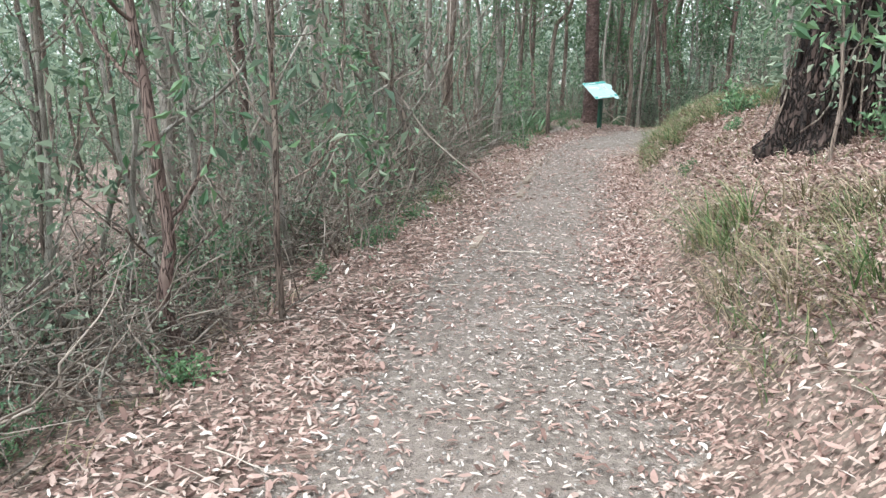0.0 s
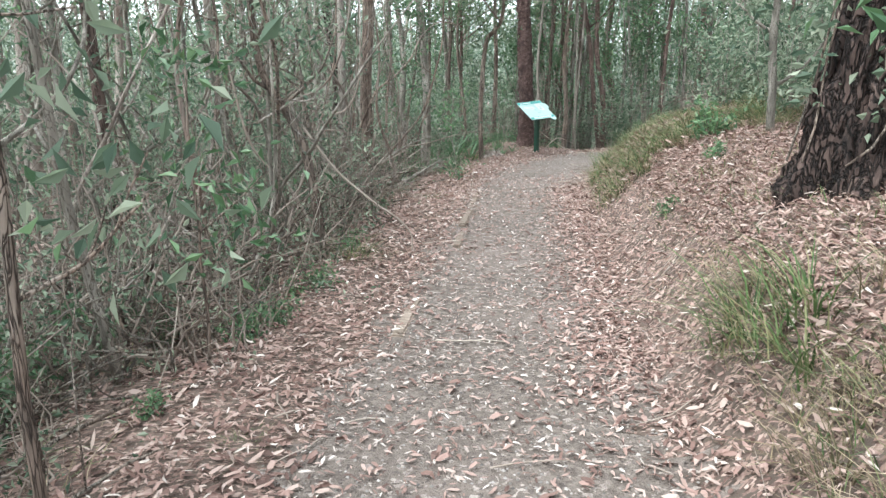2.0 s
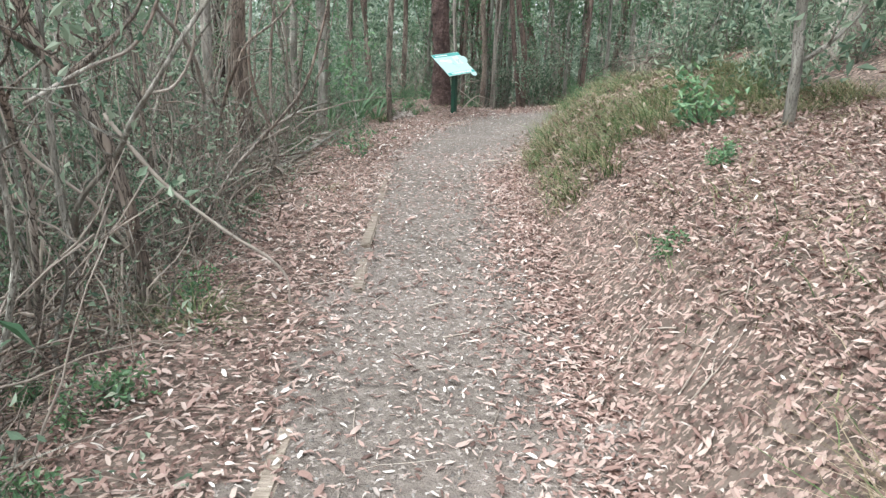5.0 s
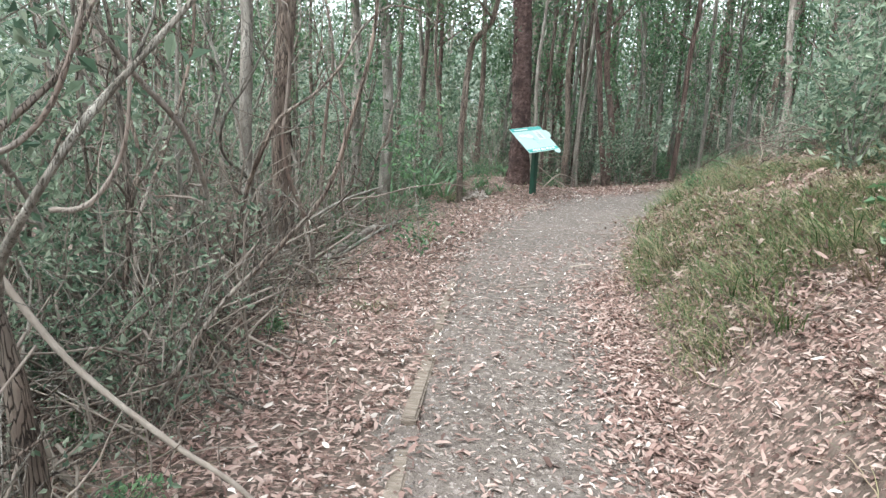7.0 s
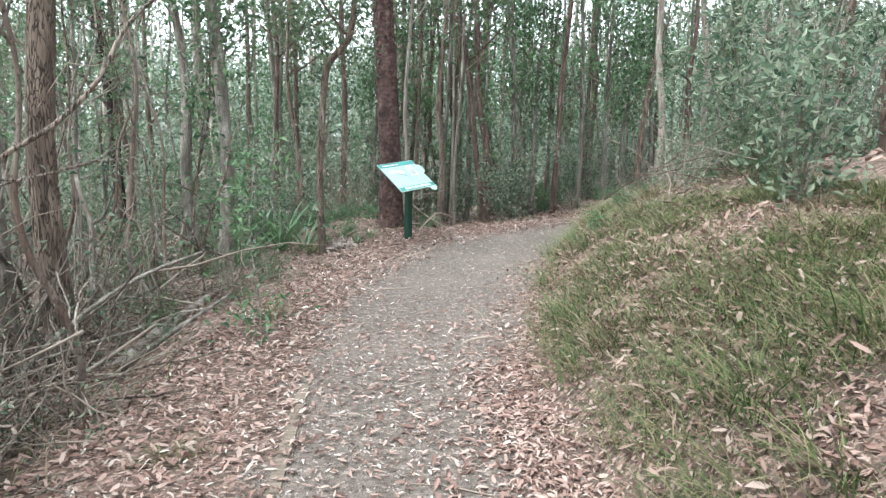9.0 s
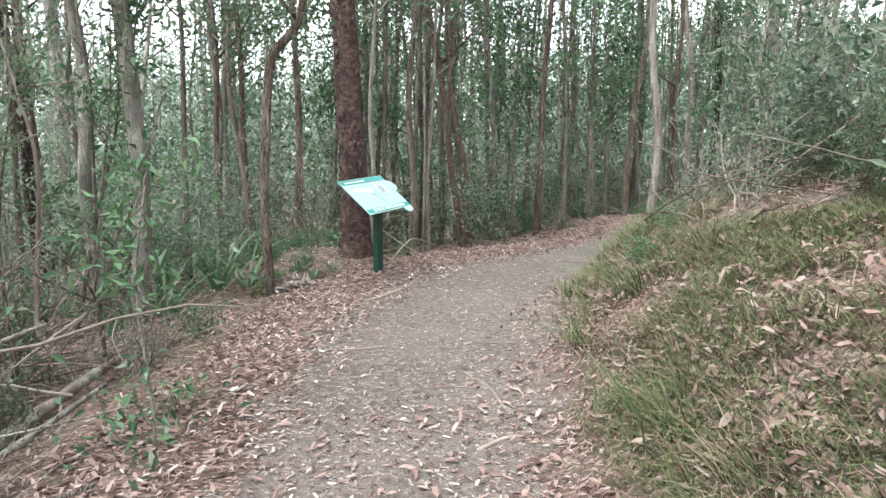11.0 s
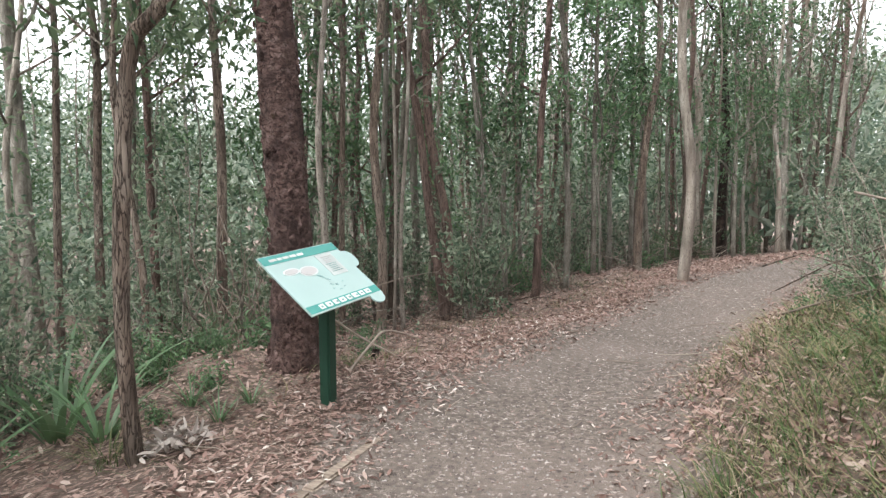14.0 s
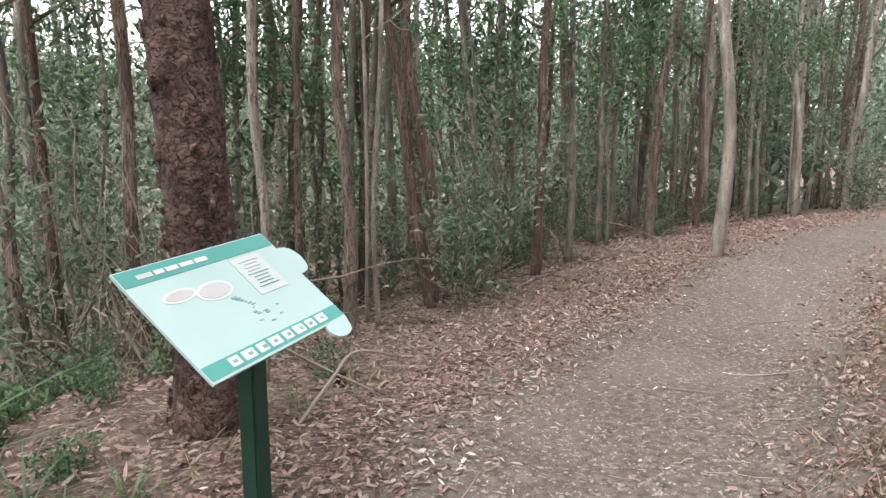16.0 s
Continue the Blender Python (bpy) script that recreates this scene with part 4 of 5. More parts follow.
# leafy shrubs through the woods
BUSHES = [bush("shrub", "low leafy green shrub in the understorey", 1.3, 0.7, 700, BROAD, BARK_BROWN, 760, 0.1, group="understorey shrubs"),
          bush("shrub", "grey-green shrub with small leaves", 1.9, 0.8, 701, DUSTY, BARK_GREY, 1000, 0.09, 8, group="understorey shrubs"),
          bush("shrub", "tall grey-green shrub of the understorey", 2.7, 0.9, 702, DUSTY, BARK_GREY, 950, 0.105, 8, group="understorey shrubs"),
          bush("shrub", "dark green broad-leaved shrub", 1.0, 0.55, 703, BROAD, BARK_BROWN, 380, 0.14, 6, 0.5, group="understorey shrubs"),
          bush("shrub", "olive green shrub with narrow leaves", 1.6, 0.8, 704, GUM, BARK_BROWN, 760, 0.12, 7, 0.25, group="understorey shrubs")]
SPOTS = scatter(30, (3.4, 18, 18, 28), lambda x, y, d: -6.5 < d < -3.0, 56, 0.7) + scatter(110, (-14, 24, -2, 33), lambda x, y, d: (d < -3.6 or d > 3.6) and airy(x, y, d), 41, 0.75)
NEAR = [(-2.9, 3.9, 1, 1.15), (-3.6, 5.2, 2, 0.8), (-1.75, 5.2, 0, 0.6), (-2.3, 8.6, 1, 0.7), (-1.2, 8.9, 0, 0.75), (-1.0, 9.9, 2, 0.5),
        (0.55, 15.2, 4, 0.7), (1.9, 15.6, 0, 0.55), (5.0, 19.2, 0, 0.6), (1.2, 18.2, 1, 0.8), (3.9, 8.9, 3, 0.5), (3.4, 5.0, 3, 0.8),
        (5.4, 11.4, 1, 0.8), (6.2, 12.6, 4, 0.8), (7.4, 13.9, 1, 0.9), (5.0, 9.2, 1, 0.7), (8.4, 14.7, 4, 1.0), (6.6, 11.2, 2, 0.8), (-0.75, 7.35, 3, 0.4), (-0.45, 7.0, 3, 0.35), (0.31, 10.59, 3, 0.42), (-0.71, 6.41, 3, 0.45), (-0.29, 7.15, 3, 0.55), (2.76, 7.38, 3, 0.38), (3.46, 7.95, 3, 0.45), (3.3, 17.9, 3, 0.5), (2.9, 18.4, 3, 0.7), (3.5, 18.6, 0, 0.5), (7.6, 13.6, 0, 0.6), (6.7, 13.9, 3, 0.6), (2.2, 19.0, 3, 0.9), (1.6, 18.6, 0, 0.8), (2.6, 19.6, 1, 0.7), (3.2, 19.4, 0, 0.6), (1.0, 19.4, 2, 0.6), (3.0, 18.9, 3, 0.8), (3.45, 19.5, 4, 0.5), (-1.5, 7.6, 0, 0.5), (-0.55, 9.3, 3, 0.45), (-1.35, 3.2, 3, 0.5), (-1.9, 2.6, 0, 0.45), (-0.95, 5.0, 3, 0.35), (-0.2, 10.2, 4, 0.4), (0.2, 11.6, 3, 0.4), (0.8, 13.6, 4, 0.45), (-1.3, 6.3, 4, 0.45)]
NEAR += [(1.2, 16.6, 3, 0.7), (1.7, 17.6, 0, 0.55), (0.9, 17.9, 4, 0.7), (1.9, 18.5, 1, 0.55), (0.3, 17.0, 0, 0.8), (2.9, 17.6, 3, 0.4), (3.4, 19.0, 3, 0.6), (2.6, 18.8, 0, 0.5), (0.4, 18.6, 1, 0.8), (1.5, 19.6, 3, 0.9)]
NEAR += [(-0.7, 6.15, 3, 0.55), (-0.5, 6.4, 3, 0.5), (-0.05, 8.4, 3, 0.5), (-2.2, 4.7, 0, 0.7), (-0.3, 9.6, 1, 0.5), (-1.1, 10.8, 1, 0.8), (-1.4, 12.4, 2, 0.7)]
NEAR += [(x, y, (1, 1, 4, 1, 2)[i % 5], 0.5 + 0.06 * (i % 6)) for i, (x, y) in enumerate(scatter(26, (3, 12, 8, 17), lambda x, y, d: 3.1 < d < 6.5 and not (y < 9.5 and d < 3.6), 61, 0.5))]
NEAR += [(x, y, (3, 0, 4, 3, 1)[i % 5], 0.35 + 0.05 * (i % 5)) for i, (x, y) in enumerate(scatter(20, (5, 11, 13, 18), lambda x, y, d: 1.6 < d < 3.2, 62, 0.4))]
NEAR += [(18.6, 23.4, 2, 1.0), (20.4, 24.4, 1, 1.1), (22.4, 24.8, 2, 1.0), (17.2, 18.9, 2, 0.9), (19.4, 19.8, 1, 1.1), (21.6, 20.6, 2, 1.0), (14.8, 18.3, 4, 0.9)]
for n, (x, y, k, size) in enumerate(NEAR + [(x, y, int(q), 1.0) for q, (x, y) in enumerate(SPOTS)]):
    g = np.random.default_rng(7000 + n)
    src = BUSHES[k % 5]
    m_size = size if n < len(NEAR) else g.uniform(0.7, 1.3)
    if src.location.length == 0:
        put(src, x, y, g.uniform(0, 360), m_size)
    else:
        again(src, x, y, g.uniform(0, 360), m_size)

# bare tangles beside the path
TANGLES = [thicket("thicket", "tangle of bare grey-brown stems and vines", 720 + i, 16 + 4 * i, 1.5 + 0.3 * i, 0.65, 160 + 120 * (i % 2), "tangles beside the path") for i in range(4)]
PLACES = scatter(26, (-6, 6, 5.5, 17.5), lambda x, y, d: -5.0 < d < -2.15 and not (y > 14 and d > -3.6), 43, 0.6) + scatter(4, (2, 14, 18, 26), lambda x, y, d: -5.0 < d < -3.0, 44, 0.7)
LOW = len(PLACES)
PLACES += scatter(80, (-6, 4, -1, 15.5), lambda x, y, d: -3.4 < d < -1.75 - 0.5 * (y > 12), 58, 0.3)
PLACES += [(6.9, 14.75), (7.5, 15.2), (6.3, 14.3), (8.6, 15.9), (7.2, 14.2), (9.5, 16.5), (7.9, 14.9), (8.2, 15.5), (7.0, 15.2), (8.9, 15.3), (9.9, 16.0), (6.0, 13.6)]
for n, (x, y) in enumerate(PLACES):
    g = np.random.default_rng(7400 + n)
    src = TANGLES[n % 4]
    right = n >= len(PLACES) - 12
    size = g.uniform(0.32, 0.5) if right else g.uniform(0.4, 0.75) if n >= LOW else g.uniform(0.7, 1.15)
    if n < 4:
        put(src, x, y, g.uniform(0, 360), size)
    else:
        again(src, x, y, g.uniform(0, 360), size)

# bare, crooked whips that stand in the thicket
POLES = [sapling("bare_sapling", ("thin crooked bare grey stem in the thicket", "thin crooked bare brown stem in the thicket")[i % 2], 3.2 + 0.7 * i, 430 + i, (BARK_PALE, BARK_BROWN, BARK_GREY, BARK_GREY)[i],
                 DUSTY, 0.014 + 0.005 * i, 60, 0.09, 0.2, "bare whips", 0.7) for i in range(4)]
for n, (x, y) in enumerate(scatter(60, (-6, 3, 3, 17.5), lambda x, y, d: -5.5 < d < -1.95 and not (y > 14.5 and d > -3.0), 53, 0.45)):
    g = np.random.default_rng(7600 + n)
    if n < 4:
        put(POLES[n], x, y, g.uniform(0, 360), 1.0)
    else:
        again(POLES[n % 4], x, y, g.uniform(0, 360), g.uniform(0.75, 1.25), lean=(g.normal(0, 7), g.normal(0, 7)))


def crooked_stem(label, seed, high, thick, bark):
    """A bare stem that kinks and forks on its way up out of the thicket."""
    g = np.random.default_rng(seed)
    root = tagged(new("bare_shrub"), label, "shrub", "bare thicket shrubs")
    pts, w = [np.array([0, 0, -0.1])], unit(np.array([g.normal(0, 0.25), g.normal(0, 0.25), 1.0]))
    for _ in range(11):
        w = unit(w + g.normal(0, 0.24, 3) + [0, 0, 0.1])
        pts.append(pts[-1] + w * high / 11)
    body = spline(pts, 3)
    rad = np.linspace(thick, thick * 0.3, len(body))
    part("stem", mesh("stem", *tube(body, rad, 8, 0.12, seed), bark), root)
    for q in range(5):
        b = int(g.integers(6, len(body) - 3))
        turn = g.uniform(0, 6.283)
        twig = limb_points(body[b], (math.cos(turn), math.sin(turn), g.uniform(0.1, 0.9)), g.uniform(0.5, 1.4), g, 7, 0.5, 0.06)
        fork = limb_points(twig[4], g.normal(0, 1, 3) + [0, 0, 0.4], g.uniform(0.3, 0.6), g, 4, 0.5, 0.05)
        part("branch", mesh("branch", *join([tube(twig, np.linspace(rad[b] * 0.55, 0.003, len(twig)), 6), tube(fork, np.linspace(0.005, 0.002, len(fork)), 4)]), bark), root)
    return root


STEMS = [crooked_stem(("bare crooked grey shrub rising from the thicket", "bare crooked brown shrub rising from the thicket", "bare crooked pale shrub rising from the thicket")[i % 3], 470 + i, 2.8 + 0.5 * i, 0.017 + 0.005 * (i % 4), (BARK_GREY, BARK_BROWN, BARK_PALE)[i % 3]) for i in range(6)]
for n, (x, y) in enumerate(scatter(46, (-6, 3, 6.5, 16), lambda x, y, d: -4.6 < d < -1.95 - 0.4 * (y > 12), 63, 0.42)):
    g = np.random.default_rng(7700 + n)
    if math.hypot(x, y - 10.0) < 0.3:
        continue
    if n < 6:
        put(STEMS[n], x, y, g.uniform(0, 360), 1.0)
    else:
        again(STEMS[n % 6], x, y, g.uniform(0, 360), g.uniform(0.75, 1.2), lean=(g.normal(0, 5), g.normal(0, 5)))

# grass on the bank
TUFTS = [tussock("grass_tussock", "green grass tussock with arching blades on the bank", 740, 120, 0.42, GRASS, group="grass tussocks"),
         tussock("grass_tussock", "dry straw-coloured grass tussock on the bank", 741, 110, 0.34, STRAW, 0.005, group="grass tussocks"),
         tussock("grass_tussock", "mixed green and dry grass tussock on the bank", 742, 110, 0.3, GRASS, 0.005, 0.9, 0.2, group="grass tussocks")]
TUFT_AT = [(1.95, 4.25, 0, 1.15), (2.15, 4.5, 0, 1.1), (2.0, 4.75, 0, 1.0), (2.35, 4.2, 1, 1.2), (2.2, 5.0, 1, 0.9), (1.75, 3.1, 1, 1.1), (1.9, 2.7, 0, 0.9), (1.65, 3.6, 1, 0.8), (2.4, 3.5, 1, 1.2),
           (-0.02, 8.0, 0, 0.8), (0.05, 7.9, 2, 0.8), (-0.45, 4.6, 2, 0.5), (1.05, 10.9, 0, 0.4), (2.6, 17.2, 0, 0.7), (4.55, 18.3, 0, 0.4), (-1.5, 2.9, 2, 0.6), (1.75, 13.55, 0, 0.6)]
g = np.random.default_rng(45)
for x, y in scatter(90, (2, 9, 8.8, 17), lambda x, y, d: 1.15 < d < 3.6 and y < 14.6, 46, 0.24):
    TUFT_AT.append((x, y, int(g.choice([0, 1, 2, 2])), g.uniform(0.6, 1.05)))
for x, y in scatter(26, (1, 6, -1, 5.4), lambda x, y, d: 1.2 < d < 2.6, 47, 0.26):
    TUFT_AT.append((x, y, int(g.choice([2, 2, 1, 0])), g.uniform(0.35, 0.65)))
for x, y in scatter(26, (-6, 14, 0, 26), lambda x, y, d: -3.4 < d < -2.0, 48, 0.6):
    TUFT_AT.append((x, y, int(g.choice([0, 2, 1])), g.uniform(0.35, 0.7)))
used = set()
for n, (x, y, k, size) in enumerate(TUFT_AT):
    if k not in used:
        used.add(k)
        put(TUFTS[k], x, y, n * 57 % 360, size, 0.02)
    else:
        again(TUFTS[k], x, y, n * 57 % 360, size, 0.02)


def bank_grass():
    """The low mat of fine grass that covers the cutting."""
    g = np.random.default_rng(49)
    p = np.concatenate([along_path(40000, 1.02, 3.4, g, 9.1, 13.9), along_path(7500, 1.1, 2.5, g, -1, 3.9), along_path(3000, 1.2, 2.3, g, 3.9, 5.4), along_path(7000, 1.15, 2.4, g, 13.6, 17), along_path(1500, 1.3, 3.0, g, 5.6, 9.3), along_path(2500, -2.6, -1.6, g, -1, 20), along_path(1500, 1.0, 1.9, g, 15, 20)])
    patchy = np.sin(p[:, 0] * 2.3 + p[:, 1] * 1.1) + np.sin(p[:, 1] * 3.1 - p[:, 0]) + 0.6 * np.sin(p[:, 0] * 7.1 + p[:, 1] * 5.3) + g.normal(0, 0.5, len(p)) > -0.4
    p = p[patchy]
    dry = g.uniform(0, 1, len(p)) < np.where(p[:, 1] > 9.3, 0.33, 0.6)
    for pick, mat, label in ((~dry, GRASS, "fine green grass over the path's bank"), (dry, STRAW, "fine straw-coloured grass over the path's bank")):
        q = p[pick]
        n = len(q)
        base = np.column_stack([q, land(q[:, 0], q[:, 1]) - 0.01])
        a = g.uniform(0, 6.283, n)
        way = np.stack([np.cos(a) * 0.6, np.sin(a) * 0.6, g.uniform(0.5, 1.6, n)], 1)
        v, f = blades(base, way, g.uniform(0.08, 0.3, n), g.uniform(0.003, 0.007, n), g, 3, 0.75)
        tagged(new("bank_grass", mesh("bank_grass", v, f, mat, False)), label, "grass", kind="stuff")


bank_grass()


# strap-leaved plants below the sign
def strap_plant(x, y, seed, size, label="strap-leaved plant with long arching green leaves"):
    g = np.random.default_rng(seed)
    root = tagged(new("strap_plant"), label, "plant")
    for i in range(22):
        a = i * 2.4 + g.uniform(-0.3, 0.3)
        out = g.uniform(0.15, 0.9)
        v, f = blades(np.array([[math.cos(a) * 0.04, math.sin(a) * 0.04, -0.03]]), np.array([[math.cos(a) * out, math.sin(a) * out, 1.0]]), 0.75 * g.uniform(0.6, 1.2), 0.036 * g.uniform(0.7, 1.2), g, 7, 0.55)
        part("leaf", mesh("leaf", v, f, BROAD), root)
    put(root, x, y, seed * 31 % 360, size, 0.02)


strap_plant(2.25, 18.0, 760, 1.6)
strap_plant(2.55, 17.55, 761, 1.0)
strap_plant(1.6, 17.4, 767, 1.3)
strap_plant(3.3, 17.35, 762, 0.45)
strap_plant(3.15, 17.7, 763, 0.5)
strap_plant(3.55, 17.5, 764, 0.4)
strap_plant(7.6, 15.3, 768, 0.9, "strap-leaved plant with long green leaves on the bank")
strap_plant(7.0, 15.0, 765, 0.7, "strap-leaved plant with long dry leaves on the bank")


# saplings and crooked trees close to the path
def crooked(name, label, x, y, line, radii, bark, seed, limbs=3, per=14, first=0.5, reach=1.0, leaf=None, size=0.11):
    t = tree(name, label, line, radii, bark, leaf or DUSTY, seed, limbs=limbs, first=first, reach=reach, per=per, spread=0.22, leaf_size=size, sides=10, lump=0.1)
    t["category"] = "tree"
    return put(t, x, y)


crooked("crooked_sapling", "crooked leaning sapling with red-brown bark", -1.45, 3.63,
        [(0, 0, -0.1), (-0.06, 0, 0.12), (-0.15, 0, 0.37), (-0.07, 0, 0.7), (-0.09, 0, 1.06), (-0.12, 0, 1.57), (-0.2, 0.05, 2.4), (-0.15, 0.1, 4.0)], [0.042, 0.038, 0.042, 0.034, 0.032, 0.029, 0.02, 0.008], BARK_RUST, 801, 4, 8, 0.55, 0.8, BROAD, 0.09)
crooked("thin_sapling", "thin straight sapling with grey-brown bark", -1.0, 4.03, [(0, 0, -0.1), (-0.02, 0, 0.6), (0.01, 0, 1.3), (0.0, 0, 2.0), (0.05, 0, 3.2), (0.0, 0.1, 4.6)], [0.023, 0.02, 0.018, 0.016, 0.012, 0.005], BARK_BROWN, 802, 7, 5, 0.3, 0.8)
crooked("leaning_sapling", "crooked leaning brown sapling hung with vines", -0.32, 8.3,
        [(0, 0, -0.1), (-0.02, 0, 0.45), (-0.12, 0, 1.1), (-0.3, 0, 1.5), (-0.48, 0.05, 1.8), (-0.56, 0.1, 2.5), (-0.5, 0.1, 4)], [0.06, 0.05, 0.046, 0.042, 0.036, 0.03, 0.008], BARK_BROWN, 803, 4, 8, 0.5)
crooked("curved_tree", "slender pinkish tree whose trunk bends sharply overhead", 2.76, 17.05,
        [(0, 0, -0.1), (-0.05, 0, 0.9), (-0.02, 0, 1.8), (0.04, 0, 2.5), (0.11, -0.05, 2.74), (0.28, -0.14, 2.92), (0.4, -0.2, 3.3), (0.5, -0.25, 4.8), (0.6, -0.3, 6.5)], [0.058, 0.05, 0.05, 0.05, 0.05, 0.046, 0.04, 0.03, 0.008], BARK_BROWN, 804, 4, 24, 0.6, 1.4, GUM)
crooked("bank_sapling", "thin grey sapling growing on the bank", 4.12, 8.15, [(0, 0, -0.1), (-0.02, 0, 0.5), (-0.05, 0.03, 1.0), (0, 0.05, 2.2), (0.05, 0, 4)], [0.045, 0.042, 0.038, 0.03, 0.008], BARK_GREY, 805, 4, 16, 0.35)
crooked("bank_sapling", "small broad-leaved sapling beside the old tree", 2.75, 4.75, [(0, 0, -0.1), (0.05, 0, 0.5), (0.0, 0.03, 1.0), (-0.05, 0.05, 1.7)], [0.016, 0.014, 0.012, 0.005], BARK_BROWN, 806, 3, 4, 0.45, 0.5, BROAD, 0.13)


put(sapling("young_shrub", "small bright green sapling at the path edge", 1.45, 812, BARK_GREY, BROAD, 0.009, 360, 0.08, 0.1, spread=0.22), 1.62, 12.9)
put(sapling("young_shrub", "young sapling with broad glossy leaves beside the path", 1.75, 810, BARK_BROWN, BROAD, 0.011, 190, 0.095, 0.15, spread=0.42), -0.78, 5.55)


def vine(name, label, points, thick, mat, category="vine", taper=0.5):
    body = spline(points, 8)
    tagged(new(name, mesh(name, *tube(body, np.linspace(thick, thick * taper, len(body)), 7, 0.12, len(points)), mat)), label, category)


vine("hanging_vine", "bare brown vine arching from a sapling to the ground", [(-0.44, 8.27, 1.25), (-0.15, 8.2, 0.86), (0.2, 8.15, 0.55), (0.44, 8.12, 0.38), (0.55, 8.11, 0.22), (0.54, 8.1, 0.0)], 0.014, TWIG)
vine("hanging_vine", "pale curved vine looping beside the sapling", [(-0.85, 8.3, 1.3), (-0.5, 8.25, 1.5), (-0.25, 8.25, 1.62), (-0.1, 8.25, 1.85), (0.02, 8.25, 2.3), (0.05, 8.3, 3.0)], 0.014, BARK_PALE)
vine("hanging_vine", "pale curved vine looping beside the sapling", [(-0.2, 8.3, 1.37), (-0.06, 8.25, 1.4), (0.05, 8.25, 1.55), (0.1, 8.25, 1.8), (0.12, 8.3, 2.6)], 0.011, BARK_PALE)
vine("hanging_vine", "bare brown vine leaning through the thicket", [(-0.35, 8.7, 0.0), (-0.6, 8.6, 0.6), (-0.95, 8.4, 1.1), (-1.1, 8.3, 1.9)], 0.016, TWIG)
vine("fallen_branch", "bare fallen branch reaching over the path's edge", [(-0.2, 10.5, 0.3), (0.2, 10.2, 0.2), (0.55, 9.95, 0.1), (0.68, 9.75, 0.0)], 0.013, TWIG, "branch")
vine("fallen_branch", "dead branch propped up in the thicket", [(-0.1, 12.2, 0.0), (0.3, 12.4, 0.45), (0.75, 12.6, 0.75), (1.2, 12.8, 0.9)], 0.022, BARK_GREY, "branch")
vine("fallen_branch", "dead branch propped up in the thicket", [(0.5, 12.6, 0.0), (0.9, 12.8, 0.25), (1.4, 13.1, 0.5)], 0.026, BARK_GREY, "branch")
vine("fallen_branch", "dead branch lying in the thicket", [(-0.4, 11.2, -0.1), (0.1, 11.5, 0.25), (0.5, 11.9, 0.32), (0.9, 12.3, 0.5)], 0.018, TWIG, "branch")
vine("fallen_log", "grey weathered fallen branch beside the path", [(0.55, 12.9, 0.02), (0.8, 13.5, 0.1), (1.05, 14.2, 0.12), (1.3, 15.0, 0.1)], 0.052, BARK_PALE, "log", 0.6)
vine("fallen_log", "grey weathered fallen branch beside the path", [(0.7, 12.7, 0.02), (1.0, 13.3, 0.06), (1.12, 13.9, 0.06)], 0.035, TWIG, "log", 0.6)
vine("exposed_root", "bare tree root crossing the path", [(3.62, 13.7, 0.14), (3.62, 13.2, 0.165), (3.55, 12.8, 0.165), (3.62, 12.5, 0.16), (3.5, 12.2, 0.14)], 0.014, TWIG, "root")
vine("exposed_root", "bare tree root crossing the path", [(3.6, 13.05, 0.15), (3.75, 12.75, 0.165), (3.78, 12.4, 0.16), (3.9, 12.2, 0.15)], 0.011, TWIG, "root")
vine("fallen_stick", "short fallen stick lying on the path", [(3.15, 12.35, 0.165), (3.35, 12.42, 0.175), (3.52, 12.4, 0.165)], 0.015, TWIG, "stick")
vine("fallen_branch", "bare branch leaning beside the sign tree", [(4.35, 18.0, 0.15), (4.7, 18.15, 0.45), (5.0, 18.5, 0.5), (5.4, 18.7, 0.35)], 0.014, TWIG, "branch")
vine("fallen_branch", "bare branch leaning beside the sign tree", [(4.4, 18.3, 0.7), (4.75, 18.4, 0.45), (5.0, 18.35, 0.3), (5.3, 18.5, 0.05)], 0.011, TWIG, "branch")


# timber edging let into the ground
def edging(points):
    for a, b in zip(points[:-1], points[1:]):
        a, b = np.array(a), np.array(b)
        L = float(np.linalg.norm(b - a))
        m = (a + b) / 2
        ob = tagged(new("timber_edging", block("timber_edging", (L - 0.02, 0.085, 0.12), TIMBER, 0.012)), "weathered timber edging board along the path", "edging", "edging boards")
        ob.matrix_basis = pose(m[0], m[1], height(m[0], m[1]) - 0.034, 0, 0, math.degrees(math.atan2(b[1] - a[1], b[0] - a[0])))


edging([(1.0, 8.2), (1.17, 9.05), (1.5, 10.4), (1.82, 11.75)])
edging([(0.3, 5.9), (0.5, 6.75)])
edging([(3.1, 15.5), (3.6, 16.0), (4.3, 16.65)])

# a heap of pale curled leaves below the sign
g = np.random.default_rng(57)
heap = np.column_stack([2.98 + g.normal(0, 0.12, 130), 17.02 + g.normal(0, 0.1, 130)])
v, f = flat_leaves(heap, g, 0.1, 0.02, 0.7)
v[:, 2] += np.repeat(0.09 * np.exp(-((heap[:, 0] - 2.98) ** 2 + (heap[:, 1] - 17.02) ** 2) / 0.02), 6)
tagged(new("pale_leaf_heap", mesh("pale_leaf_heap", v, f, PALE_LEAF, False)), "small heap of bleached whitish curled leaves", "leaf litter", kind="stuff")

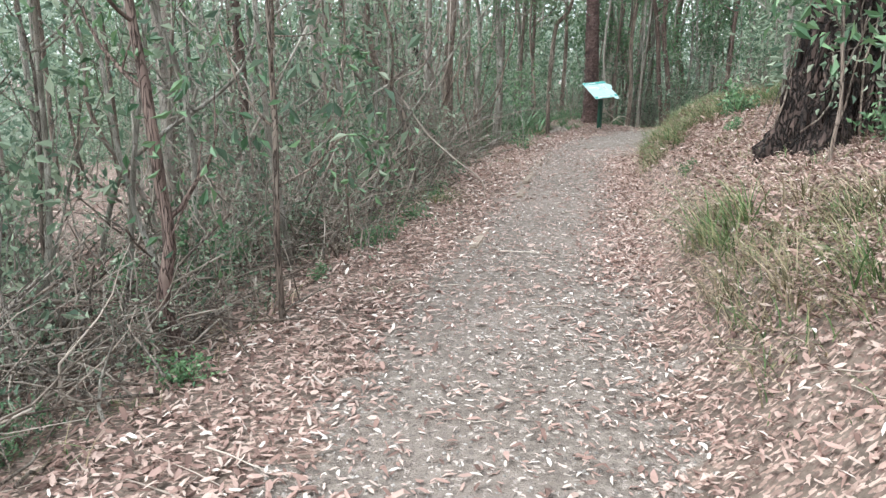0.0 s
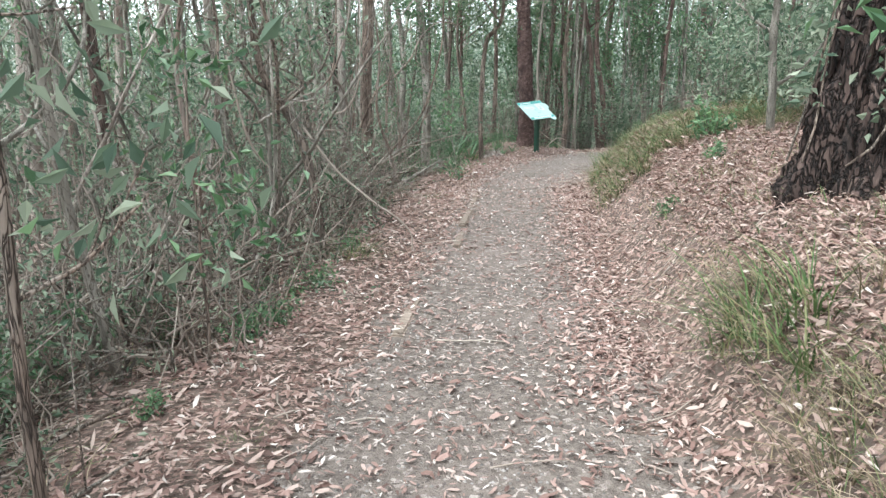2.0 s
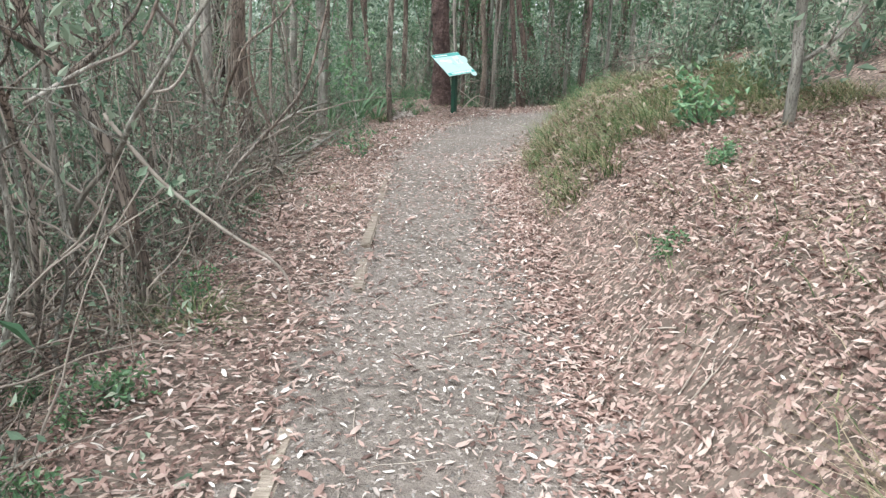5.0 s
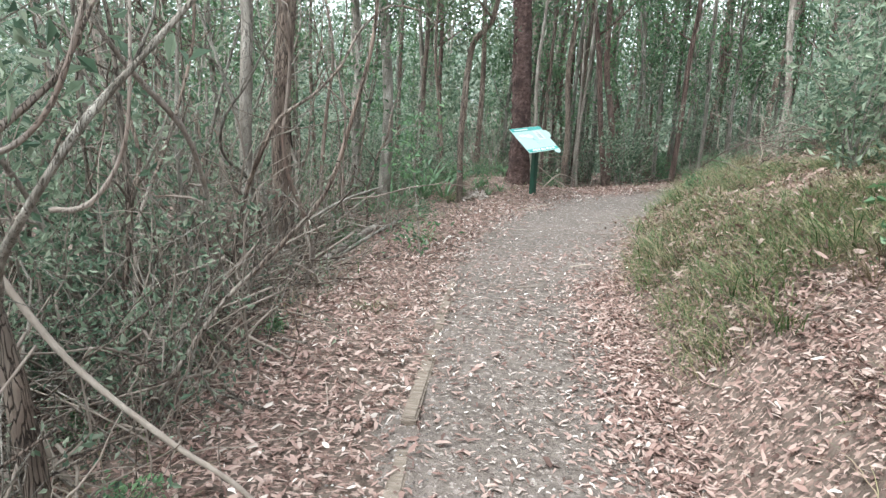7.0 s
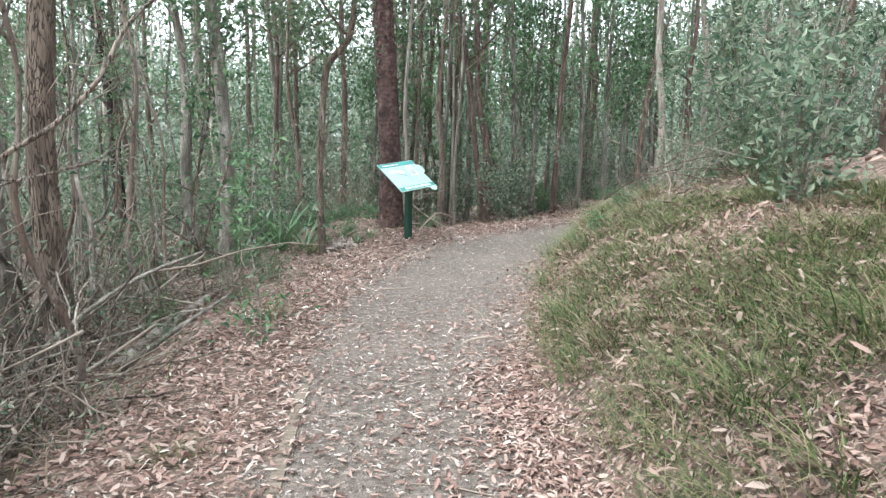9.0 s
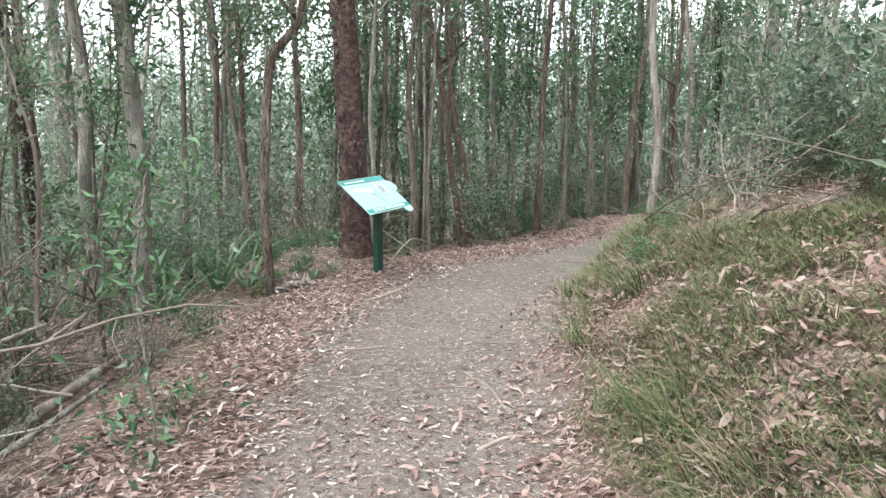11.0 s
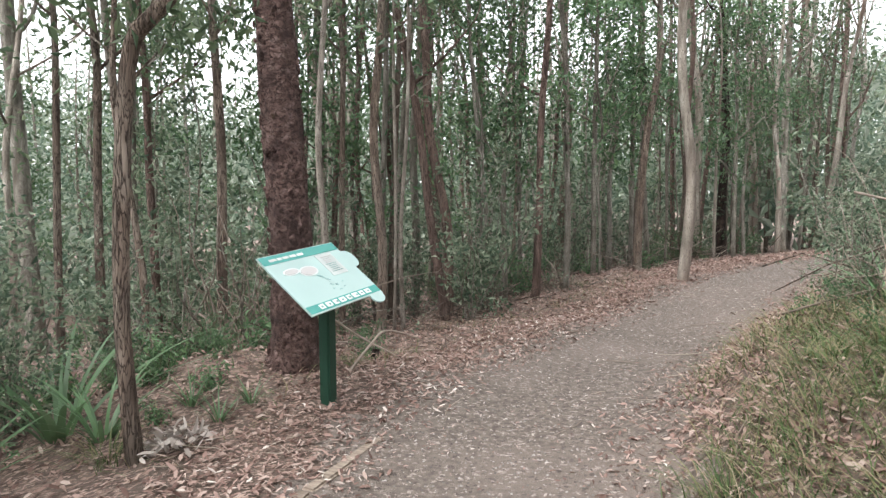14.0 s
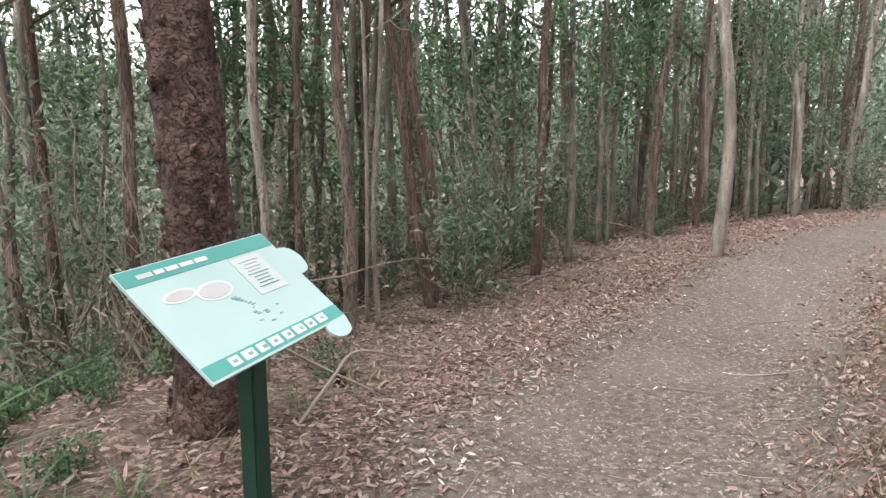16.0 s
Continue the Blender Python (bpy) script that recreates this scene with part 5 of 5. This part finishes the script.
# stump beside the sign
stump = tagged(new("stump", mesh("stump", *tube([(0, 0, -0.1), (0.01, 0, 0.06), (0.03, 0.01, 0.16)], [0.05, 0.042, 0.038], 10, 0.12, 4), BARK_DARK)), "short dark burnt stump beside the path", "stump")
put(stump, 5.0, 18.9)


# ---- woods beyond ----
def far_woods():
    """Foliage and thin stems of the forest that closes every view."""
    g = np.random.default_rng(51)
    n = 7000
    a = np.where(g.uniform(0, 1, n) < 0.85, radians(90) - g.uniform(radians(-50), radians(82), n), g.uniform(0, 6.283, n))
    r = np.sqrt(g.uniform(26 ** 2, 62 ** 2, n))
    x, y = 2 + np.cos(a) * r, 8 + np.sin(a) * r
    d, _ = offset(x, y)
    keep = (np.abs(d) > 4.5) | (x > 27)
    x, y, r = x[keep], y[keep], r[keep]
    # crowns that climb the far side of the valley
    z = np.minimum(land(x, y), 2) + np.interp(r, [26, 40, 62], [0.5, 4.6, 13.0]) + g.normal(0, 1.2, len(x)) * np.interp(r, [26, 62], [0.6, 1.3]) + 1.2 * np.sin(x * 0.21) * np.sin(y * 0.17)
    z = np.maximum(z, land(x, y) + 0.3)
    tips = np.column_stack([x, y, z])
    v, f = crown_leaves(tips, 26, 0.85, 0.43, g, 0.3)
    # haze over these crowns is painted, by the paler leaf colour
    tagged(new("far_foliage", mesh("far_foliage", v, f, FAR_HAZED, False)), "grey-green foliage of the distant woods, paled in colour for haze", "woods", kind="stuff")
    pieces = []
    for i in range(560):
        q = g.uniform(0, 6.283)
        s = math.sqrt(g.uniform(26 ** 2, 60 ** 2))
        px, py = 4 + math.cos(q) * s, 13 + math.sin(q) * s
        if abs(offset(px, py)[0][0]) < 4:
            continue
        h, w = g.uniform(9, 16), g.uniform(0.06, 0.16)
        b = height(px, py)
        lean = g.normal(0, 0.04, 2) * h
        pieces.append(tube([(px, py, b - 0.2), (px + lean[0] * 0.4, py + lean[1] * 0.4, b + h * 0.5), (px + lean[0], py + lean[1], b + h)], [w, w * 0.75, 0.02], 6))
    tagged(new("far_trunks", mesh("far_trunks", *join(pieces), BARK_GREY)), "thin grey trunks of the distant woods", "woods", kind="stuff")


far_woods()
